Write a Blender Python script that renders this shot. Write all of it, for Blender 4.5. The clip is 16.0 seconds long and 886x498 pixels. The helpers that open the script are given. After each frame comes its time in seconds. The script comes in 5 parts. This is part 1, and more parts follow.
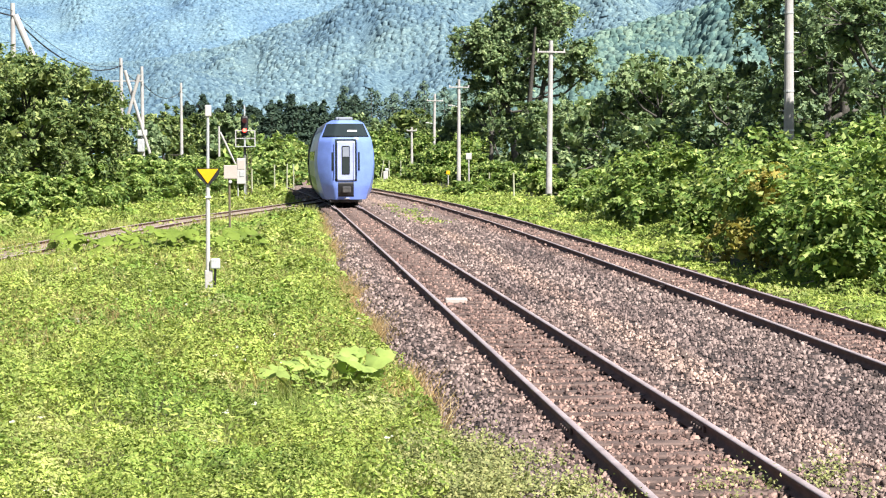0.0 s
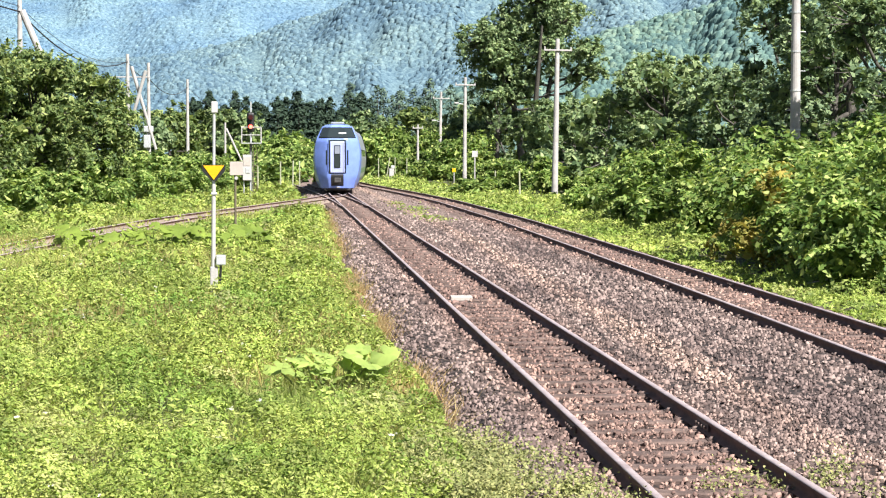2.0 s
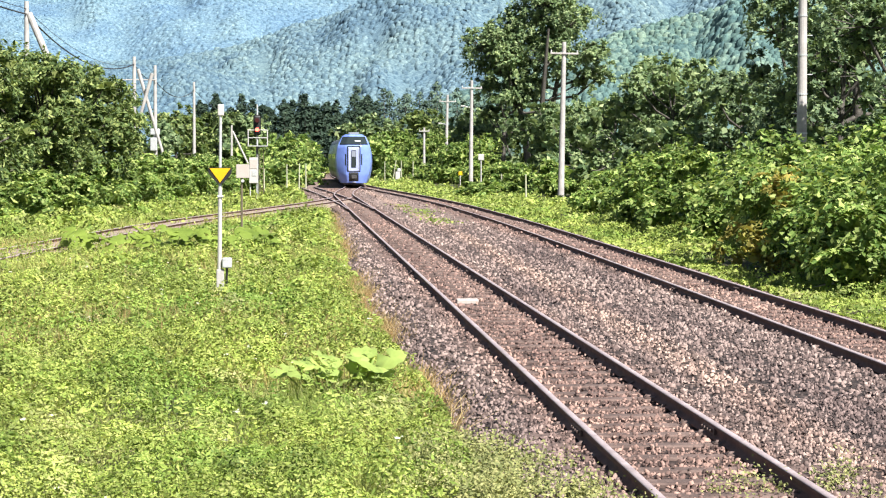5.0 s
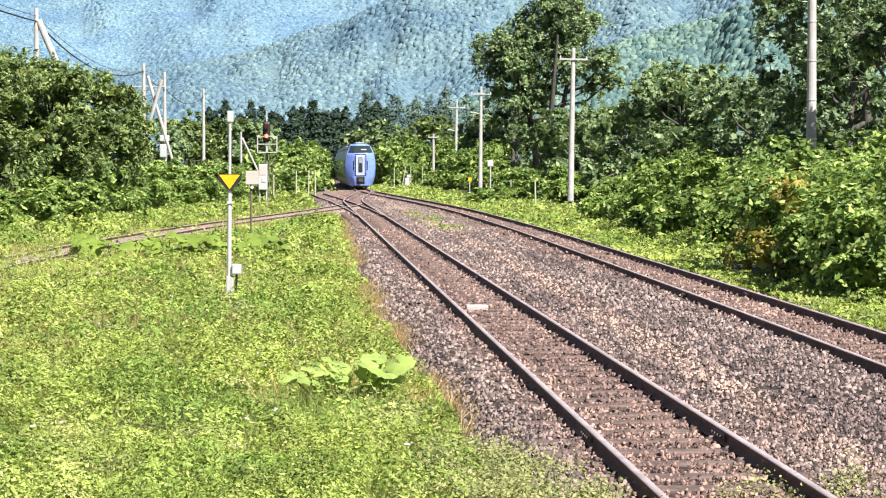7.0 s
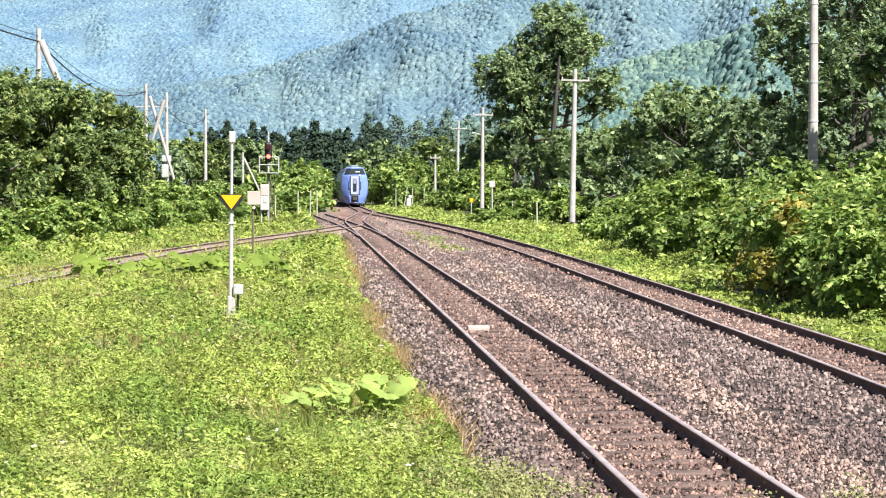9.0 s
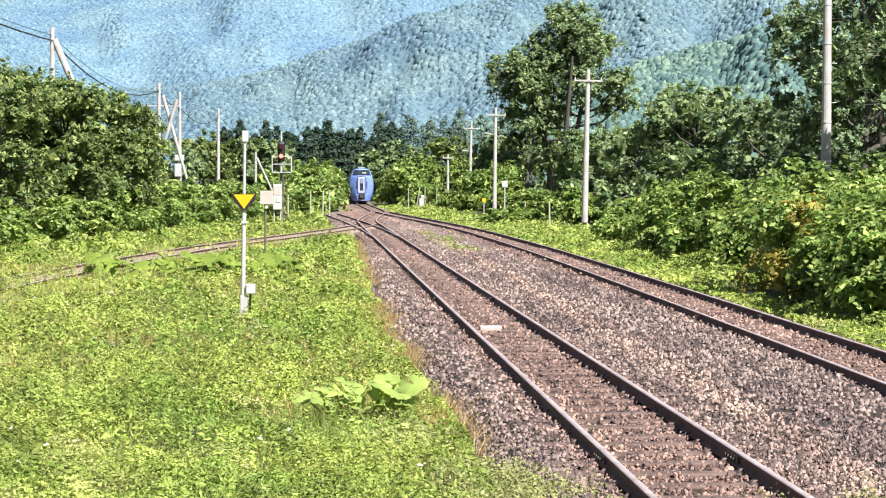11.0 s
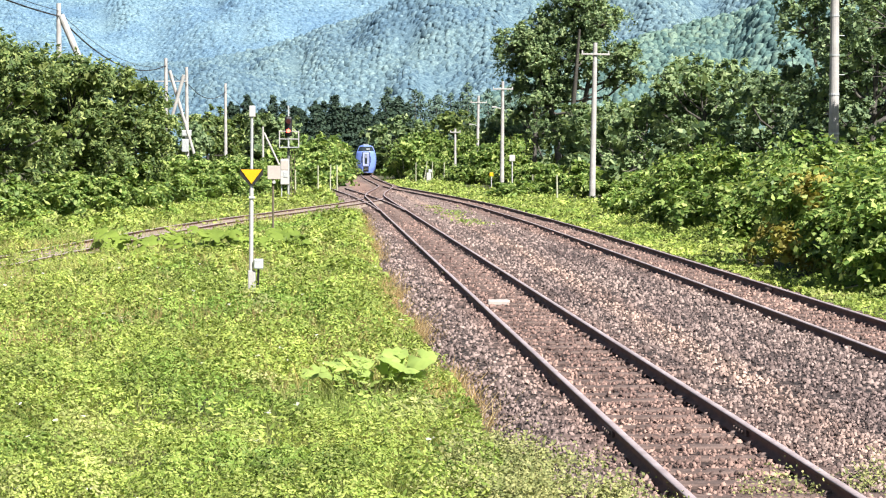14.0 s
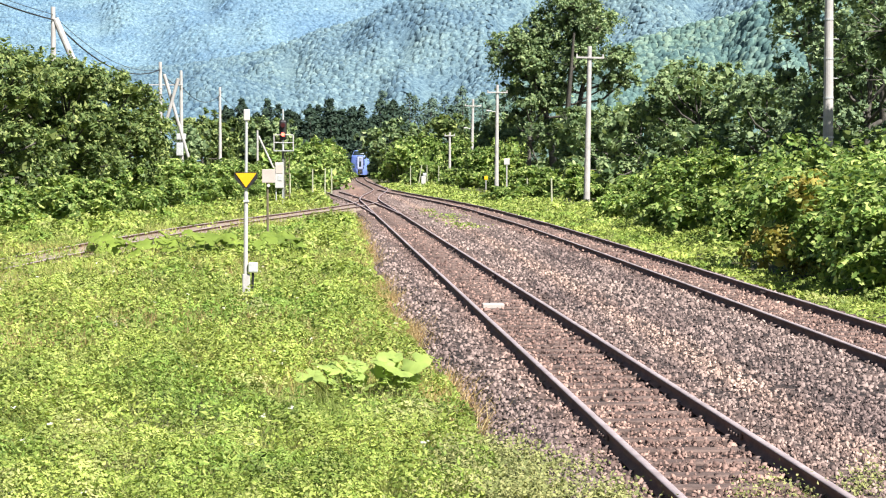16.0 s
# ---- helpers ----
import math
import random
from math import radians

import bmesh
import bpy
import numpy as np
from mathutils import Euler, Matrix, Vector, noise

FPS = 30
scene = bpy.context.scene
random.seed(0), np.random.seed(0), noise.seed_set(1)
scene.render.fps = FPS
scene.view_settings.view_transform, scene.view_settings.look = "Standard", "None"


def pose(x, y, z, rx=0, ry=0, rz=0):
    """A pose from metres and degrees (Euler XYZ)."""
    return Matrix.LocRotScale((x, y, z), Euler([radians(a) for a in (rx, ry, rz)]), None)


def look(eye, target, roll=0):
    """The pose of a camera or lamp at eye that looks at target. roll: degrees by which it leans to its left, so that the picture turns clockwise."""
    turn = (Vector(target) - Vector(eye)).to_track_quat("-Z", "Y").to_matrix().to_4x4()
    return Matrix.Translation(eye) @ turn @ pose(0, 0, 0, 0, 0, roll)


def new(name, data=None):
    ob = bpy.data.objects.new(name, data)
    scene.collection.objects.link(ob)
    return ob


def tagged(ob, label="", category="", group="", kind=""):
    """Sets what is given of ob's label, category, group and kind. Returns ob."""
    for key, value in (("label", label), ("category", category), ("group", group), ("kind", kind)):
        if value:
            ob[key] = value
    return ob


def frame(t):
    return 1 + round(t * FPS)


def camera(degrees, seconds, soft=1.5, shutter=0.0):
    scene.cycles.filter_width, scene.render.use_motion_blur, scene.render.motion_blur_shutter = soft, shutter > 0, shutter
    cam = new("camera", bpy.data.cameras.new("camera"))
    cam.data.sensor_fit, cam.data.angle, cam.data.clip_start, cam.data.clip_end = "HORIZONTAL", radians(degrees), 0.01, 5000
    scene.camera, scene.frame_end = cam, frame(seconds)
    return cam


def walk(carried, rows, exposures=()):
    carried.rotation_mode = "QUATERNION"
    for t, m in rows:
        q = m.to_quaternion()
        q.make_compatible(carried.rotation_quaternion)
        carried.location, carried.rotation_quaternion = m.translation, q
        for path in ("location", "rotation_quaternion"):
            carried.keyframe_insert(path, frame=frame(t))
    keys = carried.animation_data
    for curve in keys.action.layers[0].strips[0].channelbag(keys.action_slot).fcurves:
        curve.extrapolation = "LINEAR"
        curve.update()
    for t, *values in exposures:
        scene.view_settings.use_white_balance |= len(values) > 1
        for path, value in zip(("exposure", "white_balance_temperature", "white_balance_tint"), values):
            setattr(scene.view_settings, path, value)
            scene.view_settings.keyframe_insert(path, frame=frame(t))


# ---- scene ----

# ---------------------------------------------------------------- camera
EYE = 2.41
PATH = [
    (0.0, 4.4904, -2.5752, -0.2925),
    (0.5, 4.4825, -2.6281, -0.2285),
    (1.0, 4.4693, -2.6502, -0.2129),
    (1.5, 4.4022, -2.6433, -0.1092),
    (2.0, 4.3378, -2.6403, 0.0104),
    (2.5, 4.3126, -2.6514, 0.0498),
    (3.0, 4.3458, -2.6514, 0.0892),
    (3.5, 4.3694, -2.6365, 0.1179),
    (4.0, 4.3267, -2.5560, 0.0955),
    (6.5, 3.9407, -2.5575, 0.0662),
    (7.0, 3.9026, -2.3846, -0.0000),
    (7.5, 3.8955, -2.1867, -0.0839),
    (8.0, 3.8799, -2.0210, -0.1080),
    (8.5, 3.8894, -1.8976, -0.0471),
    (9.0, 3.8585, -1.8113, 0.0942),
    (11.5, 3.4216, -1.8156, 0.3071),
    (12.0, 3.3437, -1.9151, 0.3509),
    (12.5, 3.2952, -2.0357, 0.2837),
    (13.0, 3.3118, -2.1986, 0.1520),
    (13.5, 3.3021, -2.3854, 0.0307),
    (14.0, 3.3002, -2.5279, 0.0088),
    (14.5, 3.3269, -2.6004, 0.0320),
    (15.0, 3.3732, -2.5769, -0.0243),
    (15.5, 3.4163, -2.5052, -0.0320),
    (16.0, 3.4509, -2.4313, -0.0057),
]
cam = camera(24.24, 16.0, soft=1.15)
walk(cam, [(t, pose(0, 0, EYE, 90 + pit, 0, -yaw) @ pose(0, 0, 0, 0, 0, roll)) for t, yaw, pit, roll in PATH])

# ---------------------------------------------------------------- light
SUN = Vector((0.36, -0.55, 0.75)).normalized()
world = bpy.data.worlds.new("sky")
scene.world = world
world.use_nodes = True
wn = world.node_tree
sky = wn.nodes.new("ShaderNodeTexSky")
sky.sky_type = "NISHITA"
sky.sun_disc = False
sky.sun_elevation = math.asin(SUN.z)
sky.sun_rotation = math.atan2(SUN.x, SUN.y)
wn.links.new(sky.outputs[0], wn.nodes["Background"].inputs[0])
wn.nodes["Background"].inputs[1].default_value = 0.038
sun_data = bpy.data.lights.new("sun", "SUN")
sun_data.energy, sun_data.angle, sun_data.color = 5.0, radians(0.6), (1.0, 0.952, 0.915)
sun = new("sun", sun_data)
sun.matrix_world = look(SUN * 300, (0, 0, 0))
scene.view_settings.exposure = 1.24

# ---------------------------------------------------------------- materials


def nodes_of(name):
    m = bpy.data.materials.new(name)
    m.use_nodes = True
    return m, m.node_tree, m.node_tree.nodes["Principled BSDF"]


def ramp(nt, fac, stops):
    r = nt.nodes.new("ShaderNodeValToRGB")
    while len(r.color_ramp.elements) < len(stops):
        r.color_ramp.elements.new(0.5)
    for e, (p, c) in zip(r.color_ramp.elements, stops):
        e.position, e.color = p, (*c, 1)
    nt.links.new(fac, r.inputs[0])
    return r.outputs[0]


def noise_of(nt, scale, detail=4, rough=0.6, vec=None):
    n = nt.nodes.new("ShaderNodeTexNoise")
    n.inputs["Scale"].default_value, n.inputs["Detail"].default_value, n.inputs["Roughness"].default_value = scale, detail, rough
    if vec is None:
        vec = nt.nodes.new("ShaderNodeNewGeometry").outputs["Position"]
    nt.links.new(vec, n.inputs["Vector"])
    return n.outputs[0]


def mixed(nt, a, b, fac, mode="MIX"):
    m = nt.nodes.new("ShaderNodeMix")
    m.data_type, m.blend_type = "RGBA", mode
    for sock, v in ((m.inputs[0], fac), (m.inputs[6], a), (m.inputs[7], b)):
        if isinstance(v, tuple):
            sock.default_value = (*v, 1)
        elif isinstance(v, (int, float)):
            sock.default_value = v
        else:
            nt.links.new(v, sock)
    return m.outputs[2]


def bumped(nt, bsdf, height, strength, dist):
    b = nt.nodes.new("ShaderNodeBump")
    b.inputs["Strength"].default_value, b.inputs["Distance"].default_value = strength, dist
    nt.links.new(height, b.inputs["Height"])
    nt.links.new(b.outputs[0], bsdf.inputs["Normal"])


def surface(name, c1, c2, scale=6.0, rough=0.6, metal=0.0, fine=60.0, bump=0.2, dist=0.004, local=True):
    """Two colours mixed by a coarse noise, with a fine grain and relief."""
    m, nt, b = nodes_of(name)
    vec = nt.nodes.new("ShaderNodeTexCoord").outputs["Object"] if local else None
    big, small = noise_of(nt, scale, 4, 0.6, vec), noise_of(nt, fine, 3, 0.6, vec)
    col = ramp(nt, big, [(0.32, c1), (0.68, c2)])
    grain = ramp(nt, small, [(0.3, (0.72, 0.72, 0.72)), (0.7, (1.0, 1.0, 1.0))])
    nt.links.new(mixed(nt, col, grain, 0.8, "MULTIPLY"), b.inputs["Base Color"])
    b.inputs["Roughness"].default_value, b.inputs["Metallic"].default_value = rough, metal
    bumped(nt, b, small, bump, dist)
    return m


def foliage(name, c1, c2, c3, glow=0.35, rough=0.55, scale=0.5, deep=0.55, dry=None, sward=False):
    """Leaves: colour by leaf and by clump, with light coming through the blades."""
    m, nt, b = nodes_of(name)
    geo = nt.nodes.new("ShaderNodeNewGeometry")
    leaf = ramp(nt, geo.outputs["Random Per Island"], [(0.0, c1), (0.55, c2), (1.0, c3)])
    clump = ramp(nt, noise_of(nt, scale, 3), [(0.3, (deep, deep * 1.08, deep)), (0.7, (1.15, 1.12, 1.0))])
    col = mixed(nt, leaf, clump, 1.0, "MULTIPLY")
    if sward:
        wide = ramp(nt, noise_of(nt, 0.28, 4, 0.6), [(0.36, (0.70, 0.86, 0.78)), (0.5, (1.0, 1.0, 1.0)), (0.64, (1.12, 1.09, 1.10))])
        col = mixed(nt, col, wide, 1.0, "MULTIPLY")
    if dry:
        spot = ramp(nt, noise_of(nt, 0.75, 5, 0.7), [(0.56, (0, 0, 0)), (0.72, (0.8, 0.8, 0.8))])
        col = mixed(nt, col, dry, spot)
    nt.links.new(col, b.inputs["Base Color"])
    b.inputs["Roughness"].default_value = rough
    b.inputs["Specular IOR Level"].default_value = 0.15
    tr = nt.nodes.new("ShaderNodeBsdfTranslucent")
    nt.links.new(mixed(nt, col, (1.0, 1.0, 0.62), 1.0, "MULTIPLY"), tr.inputs[0])
    mx = nt.nodes.new("ShaderNodeMixShader")
    mx.inputs[0].default_value = glow
    nt.links.new(b.outputs[0], mx.inputs[1])
    nt.links.new(tr.outputs[0], mx.inputs[2])
    nt.links.new(mx.outputs[0], nt.nodes["Material Output"].inputs[0])
    return m


def streaks(nt):
    """Long paler and darker bands along the tracks, as trodden and weathered ballast has."""
    mp = nt.nodes.new("ShaderNodeMapping")
    mp.inputs["Scale"].default_value = (0.9, 0.07, 0.9)
    nt.links.new(nt.nodes.new("ShaderNodeNewGeometry").outputs["Position"], mp.inputs[0])
    band = ramp(nt, noise_of(nt, 1.0, 4, 0.6, mp.outputs[0]), [(0.34, (0.72, 0.66, 0.64)), (0.62, (1.22, 1.16, 1.08))])
    spot = ramp(nt, noise_of(nt, 0.8, 4, 0.65), [(0.35, (0.82, 0.8, 0.8)), (0.65, (1.12, 1.1, 1.08))])
    pos = nt.nodes.new("ShaderNodeSeparateXYZ")
    nt.links.new(nt.nodes.new("ShaderNodeNewGeometry").outputs["Position"], pos.inputs[0])
    off = nt.nodes.new("ShaderNodeMapRange")
    off.inputs["From Min"].default_value, off.inputs["From Max"].default_value = 14, 60
    off.inputs["To Min"].default_value, off.inputs["To Max"].default_value = 4.35, 5.1
    nt.links.new(pos.outputs[1], off.inputs["Value"])
    gap = nt.nodes.new("ShaderNodeMath")
    gap.operation = "SUBTRACT"
    nt.links.new(pos.outputs[0], gap.inputs[0])
    nt.links.new(off.outputs[0], gap.inputs[1])
    wide = nt.nodes.new("ShaderNodeMath")
    wide.operation = "ABSOLUTE"
    nt.links.new(gap.outputs[0], wide.inputs[0])
    path = ramp(nt, wide.outputs[0], [(0.05, (1.55, 1.48, 1.36)), (0.42, (1.0, 1.0, 1.0))])
    return mixed(nt, mixed(nt, band, spot, 1.0, "MULTIPLY"), path, 1.0, "MULTIPLY")


def rust_tint(nt):
    """Rusty brake dust between and beside the rails of the two lines."""
    pos = nt.nodes.new("ShaderNodeSeparateXYZ")
    nt.links.new(nt.nodes.new("ShaderNodeNewGeometry").outputs["Position"], pos.inputs[0])
    out = None
    for centre in (3.0, 7.4):
        d = nt.nodes.new("ShaderNodeMath")
        d.operation, d.inputs[1].default_value = "SUBTRACT", centre
        nt.links.new(pos.outputs[0], d.inputs[0])
        a = nt.nodes.new("ShaderNodeMath")
        a.operation = "ABSOLUTE"
        nt.links.new(d.outputs[0], a.inputs[0])
        tint = ramp(nt, a.outputs[0], [(0.55, (1.12, 0.97, 0.89)), (1.0, (1.0, 1.0, 1.0))])
        out = tint if out is None else mixed(nt, out, tint, 1.0, "MULTIPLY")
    return out, pos.outputs[1]


def stone_material(name, c1, c2, c3):
    m, nt, b = nodes_of(name)
    geo = nt.nodes.new("ShaderNodeNewGeometry")
    col = ramp(nt, geo.outputs["Random Per Island"], [(0.0, c1), (0.45, c2), (1.0, c3)])
    big = streaks(nt)
    rust, _ = rust_tint(nt)
    nt.links.new(mixed(nt, mixed(nt, col, big, 1.0, "MULTIPLY"), rust, 1.0, "MULTIPLY"), b.inputs["Base Color"])
    b.inputs["Roughness"].default_value = 0.85
    bumped(nt, b, noise_of(nt, 120, 3), 0.4, 0.004)
    return m


def ballast_material():
    m, nt, b = nodes_of("ballast_bed")
    pos = nt.nodes.new("ShaderNodeNewGeometry").outputs["Position"]
    v = nt.nodes.new("ShaderNodeTexVoronoi")
    v.inputs["Scale"].default_value = 11
    nt.links.new(pos, v.inputs["Vector"])
    sep = nt.nodes.new("ShaderNodeSeparateColor")
    nt.links.new(v.outputs["Color"], sep.inputs[0])
    # Shade between the loose stones is coloured in: dark bed, darker cell edges.
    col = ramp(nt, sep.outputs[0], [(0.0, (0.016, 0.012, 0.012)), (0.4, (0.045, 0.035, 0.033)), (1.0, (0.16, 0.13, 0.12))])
    gap_shade = ramp(nt, v.outputs["Distance"], [(0.25, (1, 1, 1)), (0.62, (0.42, 0.38, 0.36))])
    big = streaks(nt)
    rust, along = rust_tint(nt)
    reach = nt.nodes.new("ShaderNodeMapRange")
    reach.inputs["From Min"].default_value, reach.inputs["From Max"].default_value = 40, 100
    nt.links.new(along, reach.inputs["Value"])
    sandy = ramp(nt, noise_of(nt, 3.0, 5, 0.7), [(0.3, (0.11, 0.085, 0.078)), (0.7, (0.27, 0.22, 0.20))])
    stone = mixed(nt, mixed(nt, col, gap_shade, 1.0, "MULTIPLY"), sandy, reach.outputs[0])
    nt.links.new(mixed(nt, mixed(nt, stone, big, 1.0, "MULTIPLY"), rust, 1.0, "MULTIPLY"), b.inputs["Base Color"])
    b.inputs["Roughness"].default_value = 0.9
    inv = nt.nodes.new("ShaderNodeMath")
    inv.operation, inv.inputs[0].default_value = "SUBTRACT", 1.0
    nt.links.new(v.outputs["Distance"], inv.inputs[1])
    bumped(nt, b, inv.outputs[0], 1.0, 0.05)
    return m


def ground_material():
    m, nt, b = nodes_of("weedy_ground")
    col = ramp(nt, noise_of(nt, 0.7, 6, 0.65), [(0.25, (0.030, 0.034, 0.015)), (0.5, (0.075, 0.080, 0.030)), (0.8, (0.19, 0.155, 0.085))])
    fine = ramp(nt, noise_of(nt, 18, 4), [(0.3, (0.45, 0.45, 0.45)), (0.7, (1.1, 1.1, 1.1))])
    nt.links.new(mixed(nt, col, fine, 1.0, "MULTIPLY"), b.inputs["Base Color"])
    b.inputs["Roughness"].default_value = 0.95
    bumped(nt, b, noise_of(nt, 12, 4), 0.8, 0.08)
    return m


def hill_material(name, dark, mid, light):
    """Forest seen from far off: one tint per crown, patches of other trees."""
    m, nt, b = nodes_of(name)
    col = ramp(nt, nt.nodes.new("ShaderNodeNewGeometry").outputs["Random Per Island"], [(0.0, dark), (0.5, mid), (1.0, light)])
    patch = ramp(nt, noise_of(nt, 0.012, 5), [(0.36, (0.80, 0.86, 0.94)), (0.64, (1.12, 1.10, 1.02))])
    # The dark end of this noise stands in for shade between crowns.
    grain = ramp(nt, noise_of(nt, 0.42, 4, 0.7), [(0.36, (0.52, 0.58, 0.64)), (0.64, (1.24, 1.22, 1.16))])
    nt.links.new(mixed(nt, mixed(nt, col, patch, 1.0, "MULTIPLY"), grain, 1.0, "MULTIPLY"), b.inputs["Base Color"])
    b.inputs["Roughness"].default_value = 1.0
    b.inputs["Specular IOR Level"].default_value = 0.0
    bumped(nt, b, noise_of(nt, 0.9, 4), 0.4, 0.9)
    return m


def plain(name, col, rough=0.5, metal=0.0):
    return surface(name, tuple(0.85 * c for c in col), col, 3.0, rough, metal, 40.0, 0.08, 0.003)


def lit(name, col, strength):
    m, nt, b = nodes_of(name)
    b.inputs["Base Color"].default_value = (*col, 1)
    b.inputs["Emission Color"].default_value = (*col, 1)
    b.inputs["Emission Strength"].default_value = strength
    return m


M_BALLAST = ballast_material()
M_STONE = stone_material("ballast_stone", (0.050, 0.040, 0.039), (0.150, 0.117, 0.112), (0.34, 0.28, 0.265))
M_GROUND = ground_material()
M_DIRT = surface("brown_gravel", (0.22, 0.165, 0.13), (0.38, 0.30, 0.24), 1.5, 0.9, 0, 25, 0.8, 0.03)
M_SLEEPER = surface("old_timber", (0.075, 0.050, 0.042), (0.18, 0.125, 0.105), 5, 0.9, 0, 45, 0.6, 0.01)
M_RAIL = surface("rusty_rail_web", (0.11, 0.062, 0.050), (0.20, 0.115, 0.092), 4, 0.85, 0.0, 50, 0.3, 0.003)
M_RAILTOP = surface("worn_rail_head", (0.30, 0.245, 0.245), (0.44, 0.375, 0.375), 3, 0.6, 0.0, 40, 0.1, 0.002)
M_IRON = surface("rusted_iron", (0.10, 0.065, 0.055), (0.24, 0.18, 0.16), 20, 0.75, 0.3, 90, 0.3, 0.003)
M_CONCRETE = surface("pale_concrete", (0.37, 0.355, 0.335), (0.53, 0.51, 0.48), 2, 0.85, 0, 30, 0.25, 0.006)
M_GALV = surface("galvanised_steel", (0.48, 0.50, 0.50), (0.66, 0.68, 0.67), 8, 0.5, 0.35, 60, 0.1, 0.002)
M_WHITE = plain("white_paint", (0.55, 0.54, 0.51), 0.5)
M_CREAM = plain("cream_paint", (0.52, 0.46, 0.41), 0.6)
M_YELLOW = plain("yellow_reflector", (0.85, 0.48, 0.005), 0.45)
M_BLACK = plain("black_paint", (0.018, 0.018, 0.018), 0.5)
M_BROWNPOLE = surface("rusted_post", (0.10, 0.085, 0.05), (0.20, 0.17, 0.11), 8, 0.8, 0.1)
M_POST = surface("mossy_concrete", (0.34, 0.37, 0.22), (0.52, 0.53, 0.38), 5, 0.9)
M_MAST = surface("dark_grey_mast", (0.10, 0.11, 0.10), (0.20, 0.21, 0.19), 6, 0.7)
M_RED = lit("red_signal_light", (1.0, 0.05, 0.03), 6.0)
M_REDPAINT = plain("dark_red_lens", (0.05, 0.008, 0.008), 0.3)
M_CABLE = plain("black_cable", (0.03, 0.03, 0.035), 0.6)
M_BARK = surface("grey_bark", (0.050, 0.045, 0.038), (0.13, 0.12, 0.10), 6, 0.9, 0, 30, 0.8, 0.02)
M_STEM = surface("green_stalk", (0.12, 0.16, 0.04), (0.22, 0.26, 0.08), 8, 0.7)
M_TRAIN = plain("periwinkle_train_paint", (0.21, 0.32, 0.80), 0.32)
M_SIDE = surface("silver_car_side", (0.42, 0.45, 0.46), (0.50, 0.53, 0.54), 0.5, 0.35, 0.5, 20, 0.03, 0.002)
M_STRIPE = plain("green_side_band", (0.20, 0.33, 0.16), 0.4)
M_DOOR = plain("pale_lavender_paint", (0.44, 0.50, 0.78), 0.35)
M_GLASS = plain("dark_glass", (0.03, 0.042, 0.045), 0.06)
M_ROOF = surface("grey_roof", (0.19, 0.22, 0.27), (0.28, 0.31, 0.37), 1, 0.6)
M_UNDER = surface("underframe_grey", (0.03, 0.03, 0.033), (0.08, 0.075, 0.07), 3, 0.8)

M_GRASS = foliage("meadow_grass", (0.28, 0.31, 0.09), (0.42, 0.46, 0.13), (0.62, 0.59, 0.28), 0.42, 0.6, 0.9, 0.6, (0.62, 0.53, 0.30), True)
M_WEED = foliage("meadow_weed_leaf", (0.19, 0.29, 0.064), (0.40, 0.51, 0.122), (0.60, 0.68, 0.22), 0.34, 0.5, 1.3, 0.30, (0.56, 0.50, 0.27), True)
M_DRY = foliage("dry_grass", (0.38, 0.24, 0.11), (0.55, 0.39, 0.20), (0.64, 0.53, 0.32), 0.35, 0.7, 2.0)
M_SEDUM = foliage("stonecrop_leaf", (0.19, 0.22, 0.09), (0.34, 0.36, 0.15), (0.50, 0.48, 0.23), 0.25, 0.6, 3.0)
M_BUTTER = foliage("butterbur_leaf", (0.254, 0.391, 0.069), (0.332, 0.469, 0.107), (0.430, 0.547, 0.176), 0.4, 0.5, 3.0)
# Darker leaf copy: shade on undersides and between leaves is in its colour.
M_BUTTERSHADE = foliage("butterbur_leaf_shaded", (0.03, 0.055, 0.012), (0.10, 0.17, 0.03), (0.32, 0.42, 0.09), 0.35, 0.5, 1.0)
M_KNOT = foliage("knotweed_leaf", (0.10, 0.19, 0.052), (0.27, 0.40, 0.115), (0.61, 0.71, 0.27), 0.38, 0.42, 0.7, 0.42)
M_SHRUB = foliage("shrub_leaf", (0.080, 0.130, 0.052), (0.170, 0.245, 0.090), (0.45, 0.52, 0.21), 0.34, 0.5, 0.4)
M_TREE = foliage("broadleaf_leaf", (0.10, 0.165, 0.085), (0.215, 0.305, 0.150), (0.44, 0.53, 0.29), 0.32, 0.5, 0.3)
M_DARKTREE = foliage("shaded_broadleaf_leaf", (0.095, 0.150, 0.095), (0.19, 0.275, 0.155), (0.40, 0.50, 0.28), 0.32, 0.55, 0.3)
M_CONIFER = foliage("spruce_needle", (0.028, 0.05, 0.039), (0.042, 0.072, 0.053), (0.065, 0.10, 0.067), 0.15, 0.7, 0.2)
# Paler, bluer copy of the spruce needles: distance haze put into the colour.
M_HAZEWOOD = foliage("hazy_spruce_needle", (0.080, 0.130, 0.108), (0.115, 0.175, 0.140), (0.165, 0.225, 0.170), 0.15, 0.7, 0.2)
M_ORANGE = foliage("turning_leaf", (0.26, 0.28, 0.07), (0.46, 0.36, 0.11), (0.42, 0.44, 0.13), 0.35, 0.6, 1.0)
M_FLOWER = foliage("white_flower", (0.7, 0.7, 0.62), (0.8, 0.8, 0.75), (0.8, 0.76, 0.66), 0.2, 0.7, 1.0)
# Haze is put into the base colours: each farther slope is paler and bluer.
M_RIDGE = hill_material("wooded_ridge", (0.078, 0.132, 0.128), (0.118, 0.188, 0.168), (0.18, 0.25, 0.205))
M_HILL = hill_material("haze_blue_hillside_forest", (0.097, 0.153, 0.194), (0.129, 0.197, 0.235), (0.166, 0.237, 0.265))
